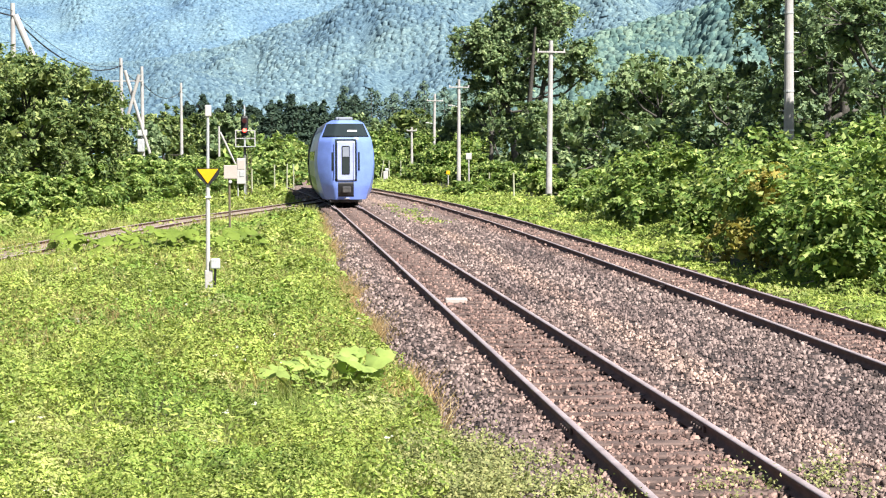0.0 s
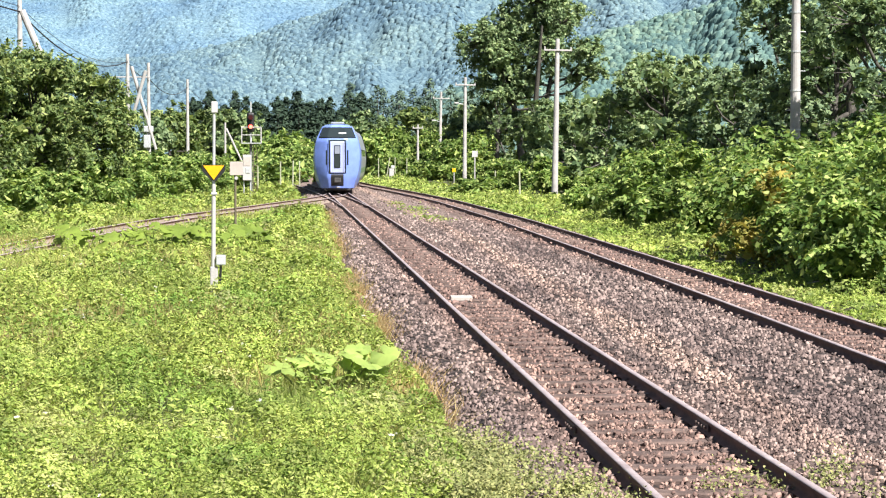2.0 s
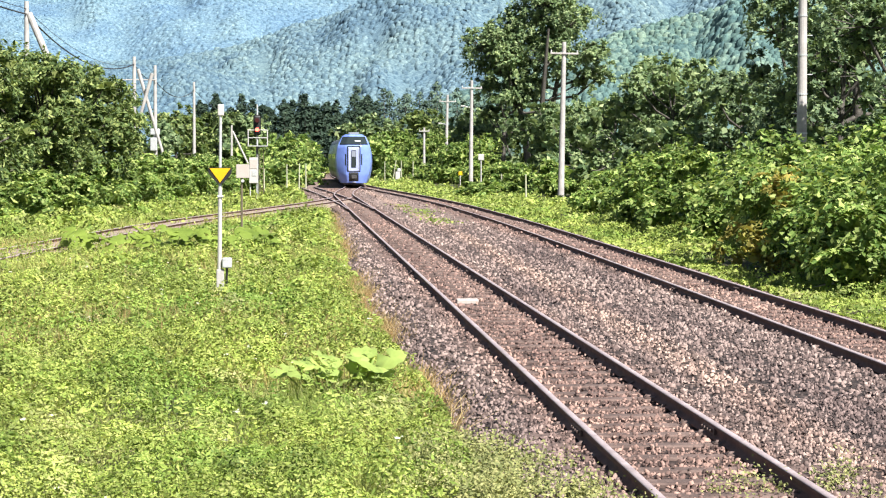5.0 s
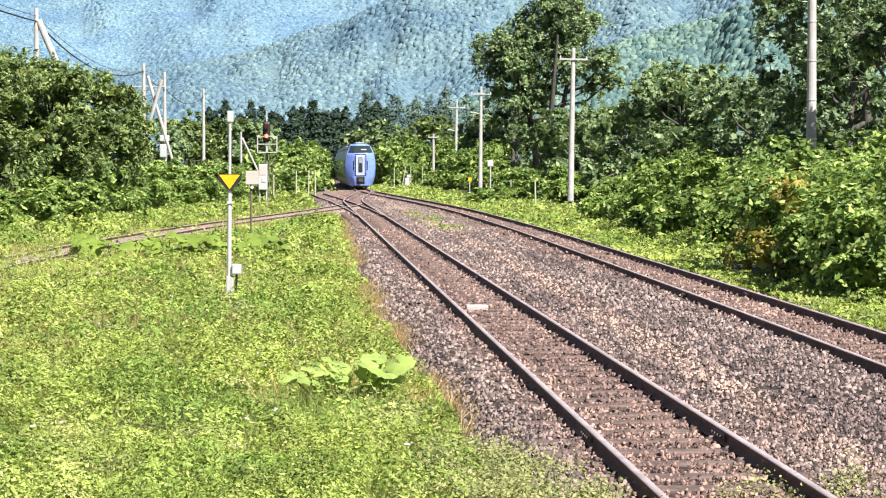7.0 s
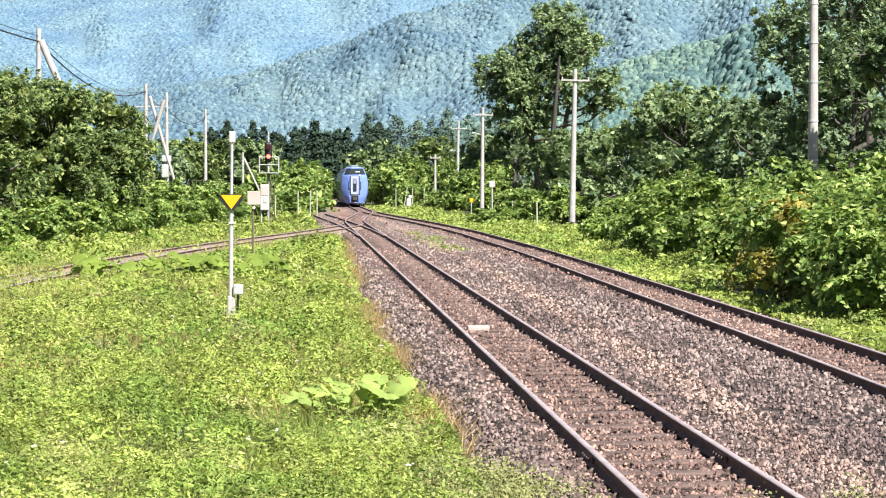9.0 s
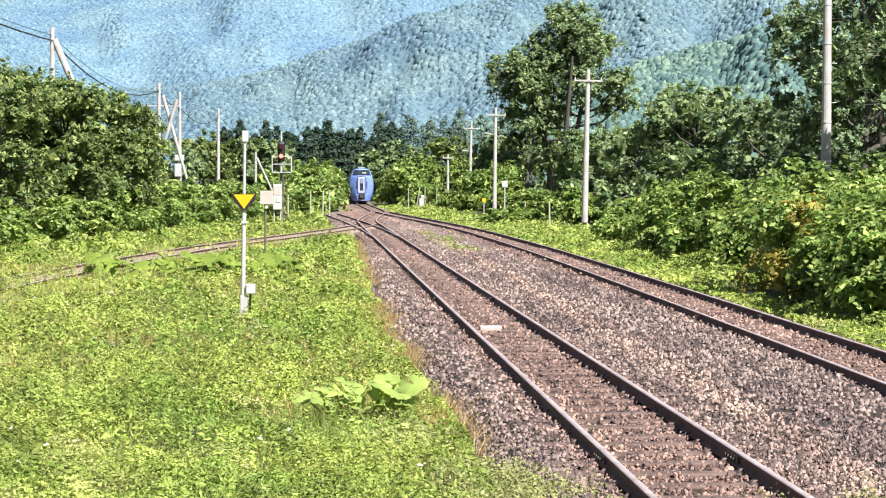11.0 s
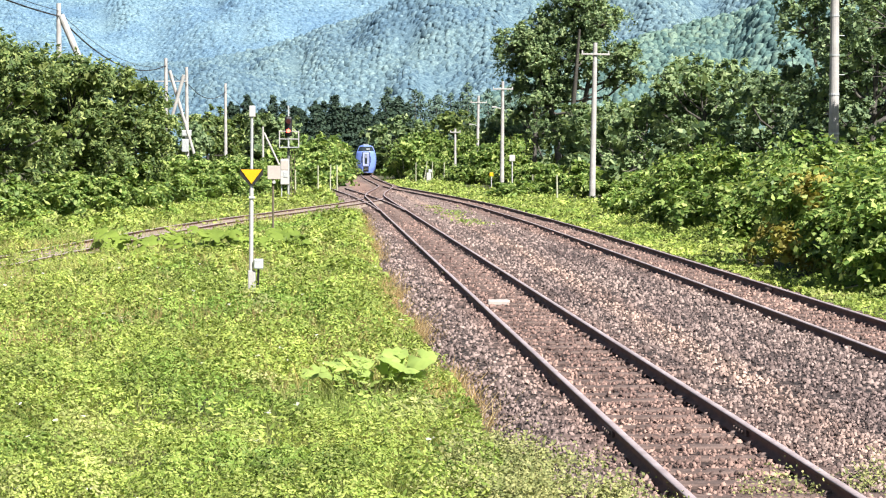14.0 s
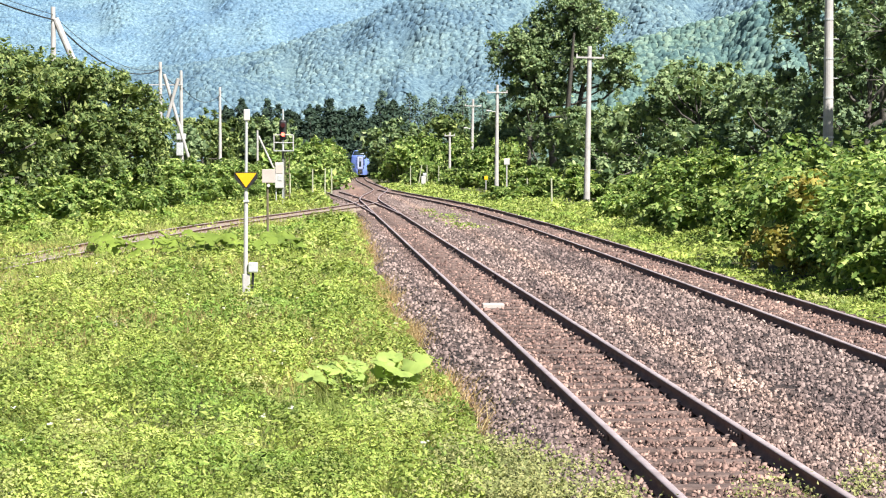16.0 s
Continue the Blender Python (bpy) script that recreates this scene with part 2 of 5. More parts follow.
M_MOUNTAIN = hill_material("haze_blue_mountain_forest", (0.124, 0.203, 0.267), (0.148, 0.232, 0.299), (0.176, 0.266, 0.328))

# ---------------------------------------------------------------- mesh helpers
rng = np.random.default_rng(7)


def mesh_np(name, verts, faces, mat, smooth=False):
    """A mesh from arrays: verts (n, 3), faces (m, k)."""
    verts, faces = np.asarray(verts, np.float32), np.asarray(faces, np.int32)
    me = bpy.data.meshes.new(name)
    k = faces.shape[1]
    me.vertices.add(len(verts))
    me.vertices.foreach_set("co", verts.ravel())
    me.loops.add(faces.size)
    me.loops.foreach_set("vertex_index", faces.ravel())
    me.polygons.add(len(faces))
    me.polygons.foreach_set("loop_start", np.arange(0, faces.size, k, dtype=np.int32))
    me.polygons.foreach_set("loop_total", np.full(len(faces), k, np.int32))
    if smooth:
        me.polygons.foreach_set("use_smooth", np.ones(len(faces), bool))
    for m in mat if isinstance(mat, (list, tuple)) else [mat]:
        me.materials.append(m)
    me.update(calc_edges=True)
    me.validate()
    return me


def from_bm(name, bm, mat, smooth=False):
    me = bpy.data.meshes.new(name)
    bmesh.ops.recalc_face_normals(bm, faces=bm.faces)
    bm.to_mesh(me)
    bm.free()
    for m in mat if isinstance(mat, (list, tuple)) else [mat]:
        me.materials.append(m)
    if smooth:
        me.polygons.foreach_set("use_smooth", [True] * len(me.polygons))
    return me


def part(name, bm, material, parent, label="", smooth=False):
    """Links a bmesh or mesh as one object under a thing or a part."""
    me = bm if isinstance(bm, bpy.types.Mesh) else from_bm(name, bm, material, smooth)
    ob = new(name, me)
    ob.parent = parent
    return tagged(ob, label)


def thing(name, label, category, at=(0, 0, 0), turn=0.0, group="", kind=""):
    ob = new(name)
    ob.matrix_basis = pose(*at, 0, 0, turn)
    ob.empty_display_size = 0.2
    return tagged(ob, label, category, group, kind)


def box(size, at=(0, 0, 0), bevel=0.0, bm=None, turn=None):
    bm = bm or bmesh.new()
    m = Matrix.Translation(at) @ (turn or Matrix()) @ Matrix.Diagonal((*size, 1))
    r = bmesh.ops.create_cube(bm, size=1, matrix=m)
    if bevel:
        es = list({e for v in r["verts"] for e in v.link_edges})
        bmesh.ops.bevel(bm, geom=es, offset=bevel, segments=2, affect="EDGES", profile=0.5)
    return bm


def rod(p0, p1, r0, r1=None, seg=10, bm=None):
    bm = bm or bmesh.new()
    p0, p1 = Vector(p0), Vector(p1)
    d = p1 - p0
    m = Matrix.Translation((p0 + p1) / 2) @ d.to_track_quat("Z", "Y").to_matrix().to_4x4()
    bmesh.ops.create_cone(bm, cap_ends=True, segments=seg, radius1=r0, radius2=r0 if r1 is None else r1, depth=d.length, matrix=m)
    return bm


def sweep(profile, pts):
    """Sweeps a closed profile (x across, z up) along points; returns verts and quads."""
    pts = np.asarray(pts, float)
    tan = np.gradient(pts, axis=0)
    tan /= np.linalg.norm(tan, axis=1)[:, None]
    side = np.stack([tan[:, 1], -tan[:, 0], np.zeros(len(pts))], 1)
    side /= np.linalg.norm(side, axis=1)[:, None]
    prof = np.asarray(profile, float)
    v = pts[:, None, :] + side[:, None, :] * prof[None, :, :1] + np.array([0, 0, 1.0]) * prof[None, :, 1:]
    n, k = len(pts), len(prof)
    i, j = np.meshgrid(np.arange(n - 1), np.arange(k), indexing="ij")
    j2 = (j + 1) % k
    f = np.stack([i * k + j, i * k + j2, (i + 1) * k + j2, (i + 1) * k + j], -1).reshape(-1, 4)
    return v.reshape(-1, 3), f


def smooth01(a):
    a = np.clip(a, 0, 1)
    return a * a * (3 - 2 * a)


def value_noise(x, y, seed=0):
    """Smooth noise on a unit lattice, 0 to 1."""
    xi, yi = np.floor(x).astype(np.int64), np.floor(y).astype(np.int64)
    fx, fy = x - xi, y - yi
    fx, fy = fx * fx * (3 - 2 * fx), fy * fy * (3 - 2 * fy)

    def h(a, b):
        n = (a * 374761393 + b * 668265263 + seed * 144665) & 0x7FFFFFFF
        n = ((n ^ (n >> 13)) * 1274126177) & 0x7FFFFFFF
        return ((n ^ (n >> 16)) & 0xFFFF) / 65535.0

    return (h(xi, yi) * (1 - fx) + h(xi + 1, yi) * fx) * (1 - fy) + (h(xi, yi + 1) * (1 - fx) + h(xi + 1, yi + 1) * fx) * fy


def domes(x, y, cell, seed, lo=0.55, hi=0.5):
    """Rounded bumps on a jittered lattice: height 0 to about 1.3, the outward lean, a number for each bump."""
    best, gx, gy, tint = np.zeros(x.shape), np.zeros(x.shape), np.zeros(x.shape), np.zeros(x.shape)
    ci, cj = np.floor(x / cell).astype(np.int64), np.floor(y / cell).astype(np.int64)
    for di in (-1, 0, 1):
        for dj in (-1, 0, 1):
            a, b = ci + di, cj + dj

            def h(k):
                n = (a * 73856093 ^ b * 19349663 ^ (k + seed) * 83492791) & 0x7FFFFFFF
                n = ((n ^ (n >> 13)) * 1274126177) & 0x7FFFFFFF
                return ((n ^ (n >> 15)) & 0xFFFF) / 65535.0

            rad = cell * (lo + hi * h(3))
            dx, dy = x - (a + 0.05 + 0.9 * h(1)) * cell, y - (b + 0.05 + 0.9 * h(2)) * cell
            q = (dx * dx + dy * dy) / (rad * rad)
            top = (0.35 + 0.95 * h(4) ** 1.4) * np.sqrt(np.clip(1 - q, 0, 1))
            up = top > best
            best = np.where(up, top, best)
            gx, gy, tint = np.where(up, dx / rad, gx), np.where(up, dy / rad, gy), np.where(up, h(5), tint)
    return best, gx, gy, tint


def leaves(centres, normals, size, aspect=0.55, seed=1, droop=0.3, bend=0.18, spread=0.34):
    """Pointed leaves (two folded quads' worth in one diamond) at the centres, facing about the normals."""
    r = np.random.default_rng(seed)
    n = len(centres)
    nrm = normals + r.normal(0, spread, (n, 3))
    nrm /= np.linalg.norm(nrm, axis=1)[:, None] + 1e-9
    t = r.normal(0, 1, (n, 3))
    t[:, 2] -= droop
    t -= nrm * (t * nrm).sum(1)[:, None]
    t /= np.linalg.norm(t, axis=1)[:, None] + 1e-9
    b = np.cross(nrm, t)
    s = (size * r.uniform(0.6, 1.35, n))[:, None]
    a = s * aspect
    v = np.empty((n, 4, 3))
    v[:, 0] = centres - t * s * 0.5
    v[:, 1] = centres + b * a * 0.5 + t * s * 0.08 - nrm * s * bend
    v[:, 2] = centres + t * s * 0.5 - nrm * s * bend * 0.6
    v[:, 3] = centres - b * a * 0.5 + t * s * 0.08 - nrm * s * bend
    return v.reshape(-1, 3), np.arange(4 * n).reshape(n, 4)


def blades(roots, height, width, seed=1, lean=0.35):
    """Grass blades: narrow bent triangles."""
    r = np.random.default_rng(seed)
    n = len(roots)
    a = r.uniform(0, 2 * math.pi, n)
    h = height * r.uniform(0.5, 1.4, n)
    side = np.stack([np.cos(a), np.sin(a), np.zeros(n)], 1) * (width * 0.5)
    d = r.normal(0, lean, (n, 2))
    tip = roots + np.stack([d[:, 0] * h, d[:, 1] * h, h], 1)
    v = np.stack([roots - side, roots + side, tip], 1)
    return v.reshape(-1, 3), np.arange(3 * n).reshape(n, 3)


# ---------------------------------------------------------------- lines of the tracks
def line_a(y):
    y = np.asarray(y, float)
    return 3.0 + 2.1 * smooth01((y - 119) / 56) + 1.9 * smooth01((y - 225) / 150)


def knots(pts):
    px, py = zip(*pts)

    def f(y):
        y = np.asarray(y, float)
        return sum(np.interp(y + d, px, py) for d in (-6, -3, 0, 3, 6)) / 5

    return f


line_b = knots([(0, 6.5), (25, 7.12), (37, 7.34), (55, 7.62), (73, 7.82), (99, 7.75), (120, 7.15), (135, 6.5), (152, 5.75), (172, 5.2), (200, 5.1)])
line_c = knots([(20, -9.0), (40, -7.6), (56, -6.1), (73, -4.1), (91, -0.85), (109, 2.2), (118, 3.0), (140, 3.3)])
line_d = knots([(80, 3.0), (93, 2.95), (105, 2.75), (125, 2.2), (152, 1.2), (165, 0.7)])


def left_edge(y):
    y = np.asarray(y, float)
    return np.interp(y, [0, 15, 21, 34, 62, 97, 120, 160, 420], [1.2, 1.25, 1.25, 1.08, 1.28, 1.6, 0.6, 0.6, 4.2]) + 0.25 * (value_noise(y * 0.8, y * 0 + 3, 5) - 0.5)


def right_edge(y):
    y = np.asarray(y, float)
    return np.where(y < 165, line_b(y) + 1.35, line_a(y) + 1.6) + 0.3 * (value_noise(y * 0.6, y * 0 + 9, 6) - 0.5)


# ---------------------------------------------------------------- ground, ballast, hills
def build_ground():
    xs = np.concatenate([[-3000, -1200, -400, -150, -60], np.linspace(-30, 40, 71), [70, 150, 400, 1200, 3000]])
    ys = np.concatenate([[-400, -100, -20], np.linspace(0, 240, 121), [300, 400, 600, 1000, 2000, 4200]])
    x, y = np.meshgrid(xs, ys)
    z = -0.10 + 0.10 * (value_noise(x * 0.35, y * 0.35, 2) - 0.5) * ((abs(x) < 40) & (y < 240))
    n, k = x.shape
    i, j = np.meshgrid(np.arange(n - 1), np.arange(k - 1), indexing="ij")
    f = np.stack([i * k + j, i * k + j + 1, (i + 1) * k + j + 1, (i + 1) * k + j], -1).reshape(-1, 4)
    me = mesh_np("ground", np.stack([x, y, z], -1).reshape(-1, 3), f, M_GROUND, True)
    tagged(new("ground", me), "weedy green ground with bare soil patches", "ground", kind="structure")


def bed_height(x, y):
    """Top of the ballast: flat shoulders, a slight dip between the tracks."""
    l, r = left_edge(y), right_edge(y)
    e = np.minimum(smooth01((x - l) / 0.6), smooth01((r - x) / 0.6))
    dip = np.maximum(smooth01((0.62 - abs(x - line_a(y))) / 0.15), smooth01((0.62 - abs(x - line_b(y))) / 0.15))
    return -0.16 + (0.192 - 0.018 * dip) * e + 0.035 * (1 - 0.5 * dip) * (value_noise(x * 3, y * 3, 4) - 0.5) * e


def build_ballast():
    ys = np.concatenate([np.arange(4, 60, 0.3), np.arange(60, 420, 1.5)])
    us = np.linspace(0, 1, 44)
    y = np.repeat(ys[:, None], len(us), 1)
    x = left_edge(y) + (right_edge(y) - left_edge(y)) * us[None, :]
    n, k = x.shape
    i, j = np.meshgrid(np.arange(n - 1), np.arange(k - 1), indexing="ij")
    f = np.stack([i * k + j, i * k + j + 1, (i + 1) * k + j + 1, (i + 1) * k + j], -1).reshape(-1, 4)
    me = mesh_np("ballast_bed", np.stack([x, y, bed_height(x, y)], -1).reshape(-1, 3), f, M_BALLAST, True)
    bed = tagged(new("ballast_bed", me), "reddish grey crushed stone ballast under the tracks", "ballast", kind="structure")
    # loose stones, denser towards the platform end
    octa = np.array([(1, 0.1, -0.5), (0.1, 1, -0.5), (-1, -0.1, -0.5), (-0.1, -1, -0.5), (0.62, 0.2, 0.6), (-0.1, 0.66, 0.75), (-0.6, -0.15, 0.6), (0.15, -0.62, 0.7)], float)
    tri = np.array([(0, 1, 5, 4), (1, 2, 6, 5), (2, 3, 7, 6), (3, 0, 4, 7), (4, 5, 6, 7)])
    vs, fs, base = [], [], 0
    for y0, y1, dens, size in ((12.8, 20, 450, 0.0210), (20, 32, 195, 0.0255), (32, 48, 84, 0.034), (48, 76, 28, 0.043), (76, 150, 5, 0.05)):
        n = int((y1 - y0) * 8.4 * dens)
        py = rng.uniform(y0, y1, n)
        l, r = left_edge(py) - 0.15, right_edge(py) + 0.1
        px = l + (r - l) * rng.uniform(0, 1, n)
        on_sleeper = np.zeros(n, bool)
        for line in (line_a, line_b):
            d = abs(px - line(py))
            on_sleeper |= ((d < 1.02) & (np.mod(py, 0.64) < 0.23) & (rng.uniform(0, 1, n) < 0.45)) | (abs(d - 0.566) < 0.075)
        keep = ~on_sleeper
        px, py = px[keep], py[keep]
        n = len(px)
        pz = bed_height(px, py) + rng.uniform(-0.018, 0.040, n)
        sc = size * rng.uniform(0.5, 1.1, (n, 1, 1)) * rng.uniform(0.7, 1.3, (n, 1, 3)) * (1.25, 0.8, 1.0)
        ang = rng.uniform(0, 6.28, n)
        tilt = rng.uniform(-0.8, 0.8, n)
        o = octa[None] * sc * rng.uniform(0.55, 1.4, (n, 8, 1))
        o[..., 2], o[..., 0] = o[..., 2] * np.cos(tilt)[:, None] + o[..., 0] * np.sin(tilt)[:, None], o[..., 0] * np.cos(tilt)[:, None] - o[..., 2] * np.sin(tilt)[:, None]
        rx = o[..., 0] * np.cos(ang)[:, None] - o[..., 1] * np.sin(ang)[:, None]
        ry = o[..., 0] * np.sin(ang)[:, None] + o[..., 1] * np.cos(ang)[:, None]
        v = np.stack([rx + px[:, None], ry + py[:, None], o[..., 2] + pz[:, None]], -1)
        vs.append(v.reshape(-1, 3))
        fs.append((tri[None] + 8 * np.arange(n)[:, None, None]).reshape(-1, 4) + base)
        base += 8 * n
    me = mesh_np("ballast_stones", np.concatenate(vs), np.concatenate(fs), M_STONE)
    tagged(part("ballast_stones", me, None, bed), kind="stuff")


def build_siding_bed():
    ys = np.arange(30, 112, 0.8)
    v, f = sweep([(-1.7, -0.10), (-1.2, 0.03), (-0.7, 0.055), (0.7, 0.055), (1.2, 0.03), (1.7, -0.10)], np.stack([line_c(ys), ys, 0.02 * value_noise(ys, ys * 0, 12)], 1))
    tagged(new("siding_bed", mesh_np("siding_bed", v, f, M_DIRT)), "pale brown trodden gravel under the siding", "gravel", kind="structure")


def hill(name, label, mat, y0, y1, crest, az0, az1, cell, crown, seed, folds=1.0):
    """A wooded slope: a folded height field, covered with crowns. crest: bearings and slopes of its skyline."""
    r = np.random.default_rng(seed)
    bearing, slope = zip(*crest)

    def height(x, y):
        az = x / y
        u = (y - y0) / (y1 - y0)
        fold = 0.26 * (value_noise(az * 28 + u, u * 2.6, seed) - 0.5) + 0.14 * (value_noise(az * 75, u * 5, seed + 1) - 0.5)
        rise = u * (1.35 - 0.35 * u) + folds * fold * np.clip(4 * u * (1.06 - u), 0, 1)
        return EYE - 6 + (np.interp(az, bearing, slope) * y1 + 4) * np.minimum(rise, 2.02 - u)

    ys = np.arange(y0, y1 + 0.09 * (y1 - y0), 10.0)
    us = np.linspace(az0 - 0.05, az1 + 0.05, 70)
    y = np.repeat(ys[:, None], len(us), 1)
    x = y * us[None, :]
    n, k = x.shape
    i, j = np.meshgrid(np.arange(n - 1), np.arange(k - 1), indexing="ij")
    f = np.stack([i * k + j, i * k + j + 1, (i + 1) * k + j + 1, (i + 1) * k + j], -1).reshape(-1, 4)
    slope_ob = tagged(new(name, mesh_np(name, np.stack([x, y, height(x, y)], -1).reshape(-1, 3), f, mat, True)), label, "mountain", kind="structure")
    # crowns on a jittered lattice
    gx, gy = np.meshgrid(np.arange(az0 * y1, az1 * y1, cell), np.arange(y0, y1 + cell, cell))
    px = (gx + r.uniform(-0.5, 0.5, gx.shape) * cell).ravel()
    py = (gy + r.uniform(-0.5, 0.5, gy.shape) * cell).ravel()
    ok = (px / py > az0) & (px / py < az1) & (r.uniform(0, 1, px.shape) < 0.93) & (height(px, py) - EYE > 0.016 * py)
    px, py = px[ok], py[ok]
    m = len(px)
    sides = 5
    wide = cell * r.uniform(0.40, 0.68, m)
    tall = crown * r.uniform(0.55, 1.5, m)
    a = np.arange(sides) * 2 * math.pi / sides + r.uniform(0, 6.28, (m, 1))
    v = np.zeros((m, 2 * sides + 1, 3))
    for k, (out, up) in enumerate(((1.0, 0.0), (0.72, 0.72))):
        q = out * wide[:, None] * r.uniform(0.75, 1.25, (m, sides))
        v[:, k * sides:(k + 1) * sides] = np.stack([q * np.cos(a + 0.6 * k), q * np.sin(a + 0.6 * k), tall[:, None] * (up + r.uniform(-0.16, 0.16, (m, sides))) - 0.6 * (1 - k)], -1)
    v[:, -1, :2] = r.normal(0, 0.2, (m, 2)) * wide[:, None]
    v[:, -1, 2] = tall
    steep = (height(px, py + 2) - height(px, py - 2)) / 4
    across = (height(px + 2, py) - height(px - 2, py)) / 4
    v[..., 2] += 0.7 * v[..., 1] * steep[:, None] + 0.7 * v[..., 0] * across[:, None]
    v += np.stack([px, py, height(px, py)], 1)[:, None, :]
    f = []
    for k in range(sides):
        n1 = (k + 1) % sides
        f += [(k, n1, sides + k), (n1, sides + n1, sides + k), (sides + k, sides + n1, 2 * sides)]
    f = (np.array(f)[None] + (2 * sides + 1) * np.arange(m)[:, None, None]).reshape(-1, 3)
    tagged(part("crowns", mesh_np("crowns", v.reshape(-1, 3), f, mat, True), None, slope_ob), kind="stuff")


def build_hills():
    ridge = [(-0.1, -0.02), (0.03, -0.01), (0.058, 0.016), (0.075, 0.03), (0.1, 0.04), (0.157, 0.060), (0.196, 0.071), (0.237, 0.083), (0.283, 0.094), (0.4, 0.12)]
    middle = [(-0.4, 0.030), (-0.15, 0.038), (-0.063, 0.047), (-0.01, 0.060), (0.067, 0.086), (0.1, 0.092), (0.2, 0.104), (0.4, 0.115)]
    far = [(-0.4, 0.07), (-0.17, 0.085), (-0.13, 0.0880), (-0.105, 0.092), (-0.06, 0.10), (0.1, 0.118), (0.4, 0.12)]
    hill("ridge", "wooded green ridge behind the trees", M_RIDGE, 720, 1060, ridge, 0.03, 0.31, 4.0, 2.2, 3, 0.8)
    hill("hill", "wooded hillside tinted blue-green for light haze", M_HILL, 1120, 1620, middle, -0.165, 0.30, 4.8, 1.9, 5, 1.0)
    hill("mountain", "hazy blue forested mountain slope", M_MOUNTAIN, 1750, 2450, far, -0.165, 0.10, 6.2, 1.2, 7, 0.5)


# ---------------------------------------------------------------- tracks
RH = 0.116
RAIL = [(-0.056, 0.0), (0.056, 0.0), (0.056, 0.010), (0.010, 0.022), (0.008, 0.078), (0.0315, 0.086), (0.0315, 0.108), (0.026, RH), (-0.026, RH), (-0.0315, 0.108), (-0.0315, 0.086), (-0.008, 0.078), (-0.010, 0.022), (-0.056, 0.010)]


def sleeper_mesh():
    bm = box((2.1, 0.20, 0.14))
    bmesh.ops.bevel(bm, geom=bm.edges[:], offset=0.014, segments=1, affect="EDGES")
    return from_bm("sleeper", bm, M_SLEEPER)


def build_track(label, line, y0, y1, top, joints, sleepers_to):
    track = thing("railway_track", label, "railway track", group="railway tracks", kind="structure")
    step = 1.0
    ys = np.arange(y0, y1, step)
    centre = np.stack([line(ys), ys, np.full(len(ys), top - RH)], 1)
    tan = np.gradient(centre, axis=0)
    tan /= np.linalg.norm(tan, axis=1)[:, None]
    side = np.stack([tan[:, 1], -tan[:, 0], tan[:, 2] * 0], 1)
    for s in (-0.566, 0.566):
        v, f = sweep(RAIL, centre + side * s)
        me = mesh_np("rail", v, f, [M_RAIL, M_RAILTOP])
        idx = np.tile(np.isin(np.arange(len(RAIL)), (6, 7, 8)), len(ys) - 1).astype(np.int32)
        me.polygons.foreach_set("material_index", idx)
        part("rail", me, None, track)
    me = sleeper_mesh()
    sy = np.arange(math.ceil(y0 / 0.64) * 0.64, y1, 0.64)
    rest, spikes, base, sbase = [], [], 0, 0
    cube = np.array([(a, b, c) for a in (-1, 1) for b in (-1, 1) for c in (-1, 1)], float)
    quad = np.array([(0, 1, 3, 2), (4, 6, 7, 5), (0, 4, 5, 1), (2, 3, 7, 6), (0, 2, 6, 4), (1, 5, 7, 3)])
    rv, rf, sv, sf = [], [], [], []
    for n, y in enumerate(sy):
        a = math.atan2(float(line(y + 1) - line(y - 1)), 2.0)
        x = float(line(y)) + rng.normal(0, 0.02)
        z = top - RH - 0.072 + rng.normal(0, 0.006)
        m = pose(x, y + 0.11, z, 0, 0, -math.degrees(a) + rng.normal(0, 0.5))
        if y < sleepers_to and n < 300:
            ob = part("sleeper", me, None, track)
            ob.matrix_basis = m
        else:
            p = cube * (1.05, 0.10, 0.058)
            rv.append(p @ np.array(m.to_3x3()).T + np.array(m.translation))
            rf.append(quad + base)
            base += 8
        if y < 75:
            for s in (-0.566, 0.566):
                for o in (-0.085, 0.085):
                    p = cube * (0.018, 0.012, 0.02) + (s + o, 0.03 * (1 if o > 0 else -1), 0.085)
                    p[:, 0] += (p[:, 2] - 0.085) * (-0.8 if o > 0 else 0.8)
                    sv.append(p @ np.array(m.to_3x3()).T + np.array(m.translation))
                    sf.append(quad + sbase)
                    sbase += 8
                p = cube * (0.11, 0.075, 0.006) + (s, 0, 0.074)
                sv.append(p @ np.array(m.to_3x3()).T + np.array(m.translation))
                sf.append(quad + sbase)
                sbase += 8
    if rv:
        tagged(part("sleepers", mesh_np("sleepers", np.concatenate(rv), np.concatenate(rf), M_SLEEPER), None, track), kind="stuff")
    if sv:
        tagged(part("spikes", mesh_np("spikes", np.concatenate(sv), np.concatenate(sf), M_IRON), None, track), kind="stuff")
    for y in joints:
        for s in (-0.566, 0.566):
            bm = bmesh.new()
            for o in (-1, 1):
                box((0.022, 0.46, 0.062), (o * 0.024, 0, 0.058), 0.004, bm)
                for k in (-0.17, -0.06, 0.06, 0.17):
                    rod((o * 0.03, k, 0.058), (o * 0.06, k, 0.058), 0.014, None, 6, bm)
            a = math.atan2(float(line(y + 1) - line(y - 1)), 2.0)
            ob = part("rail_joint", bm, M_IRON, track)
            ob.matrix_basis = pose(float(line(y)) + s * math.cos(a), y, top - RH, 0, 0, -math.degrees(a))


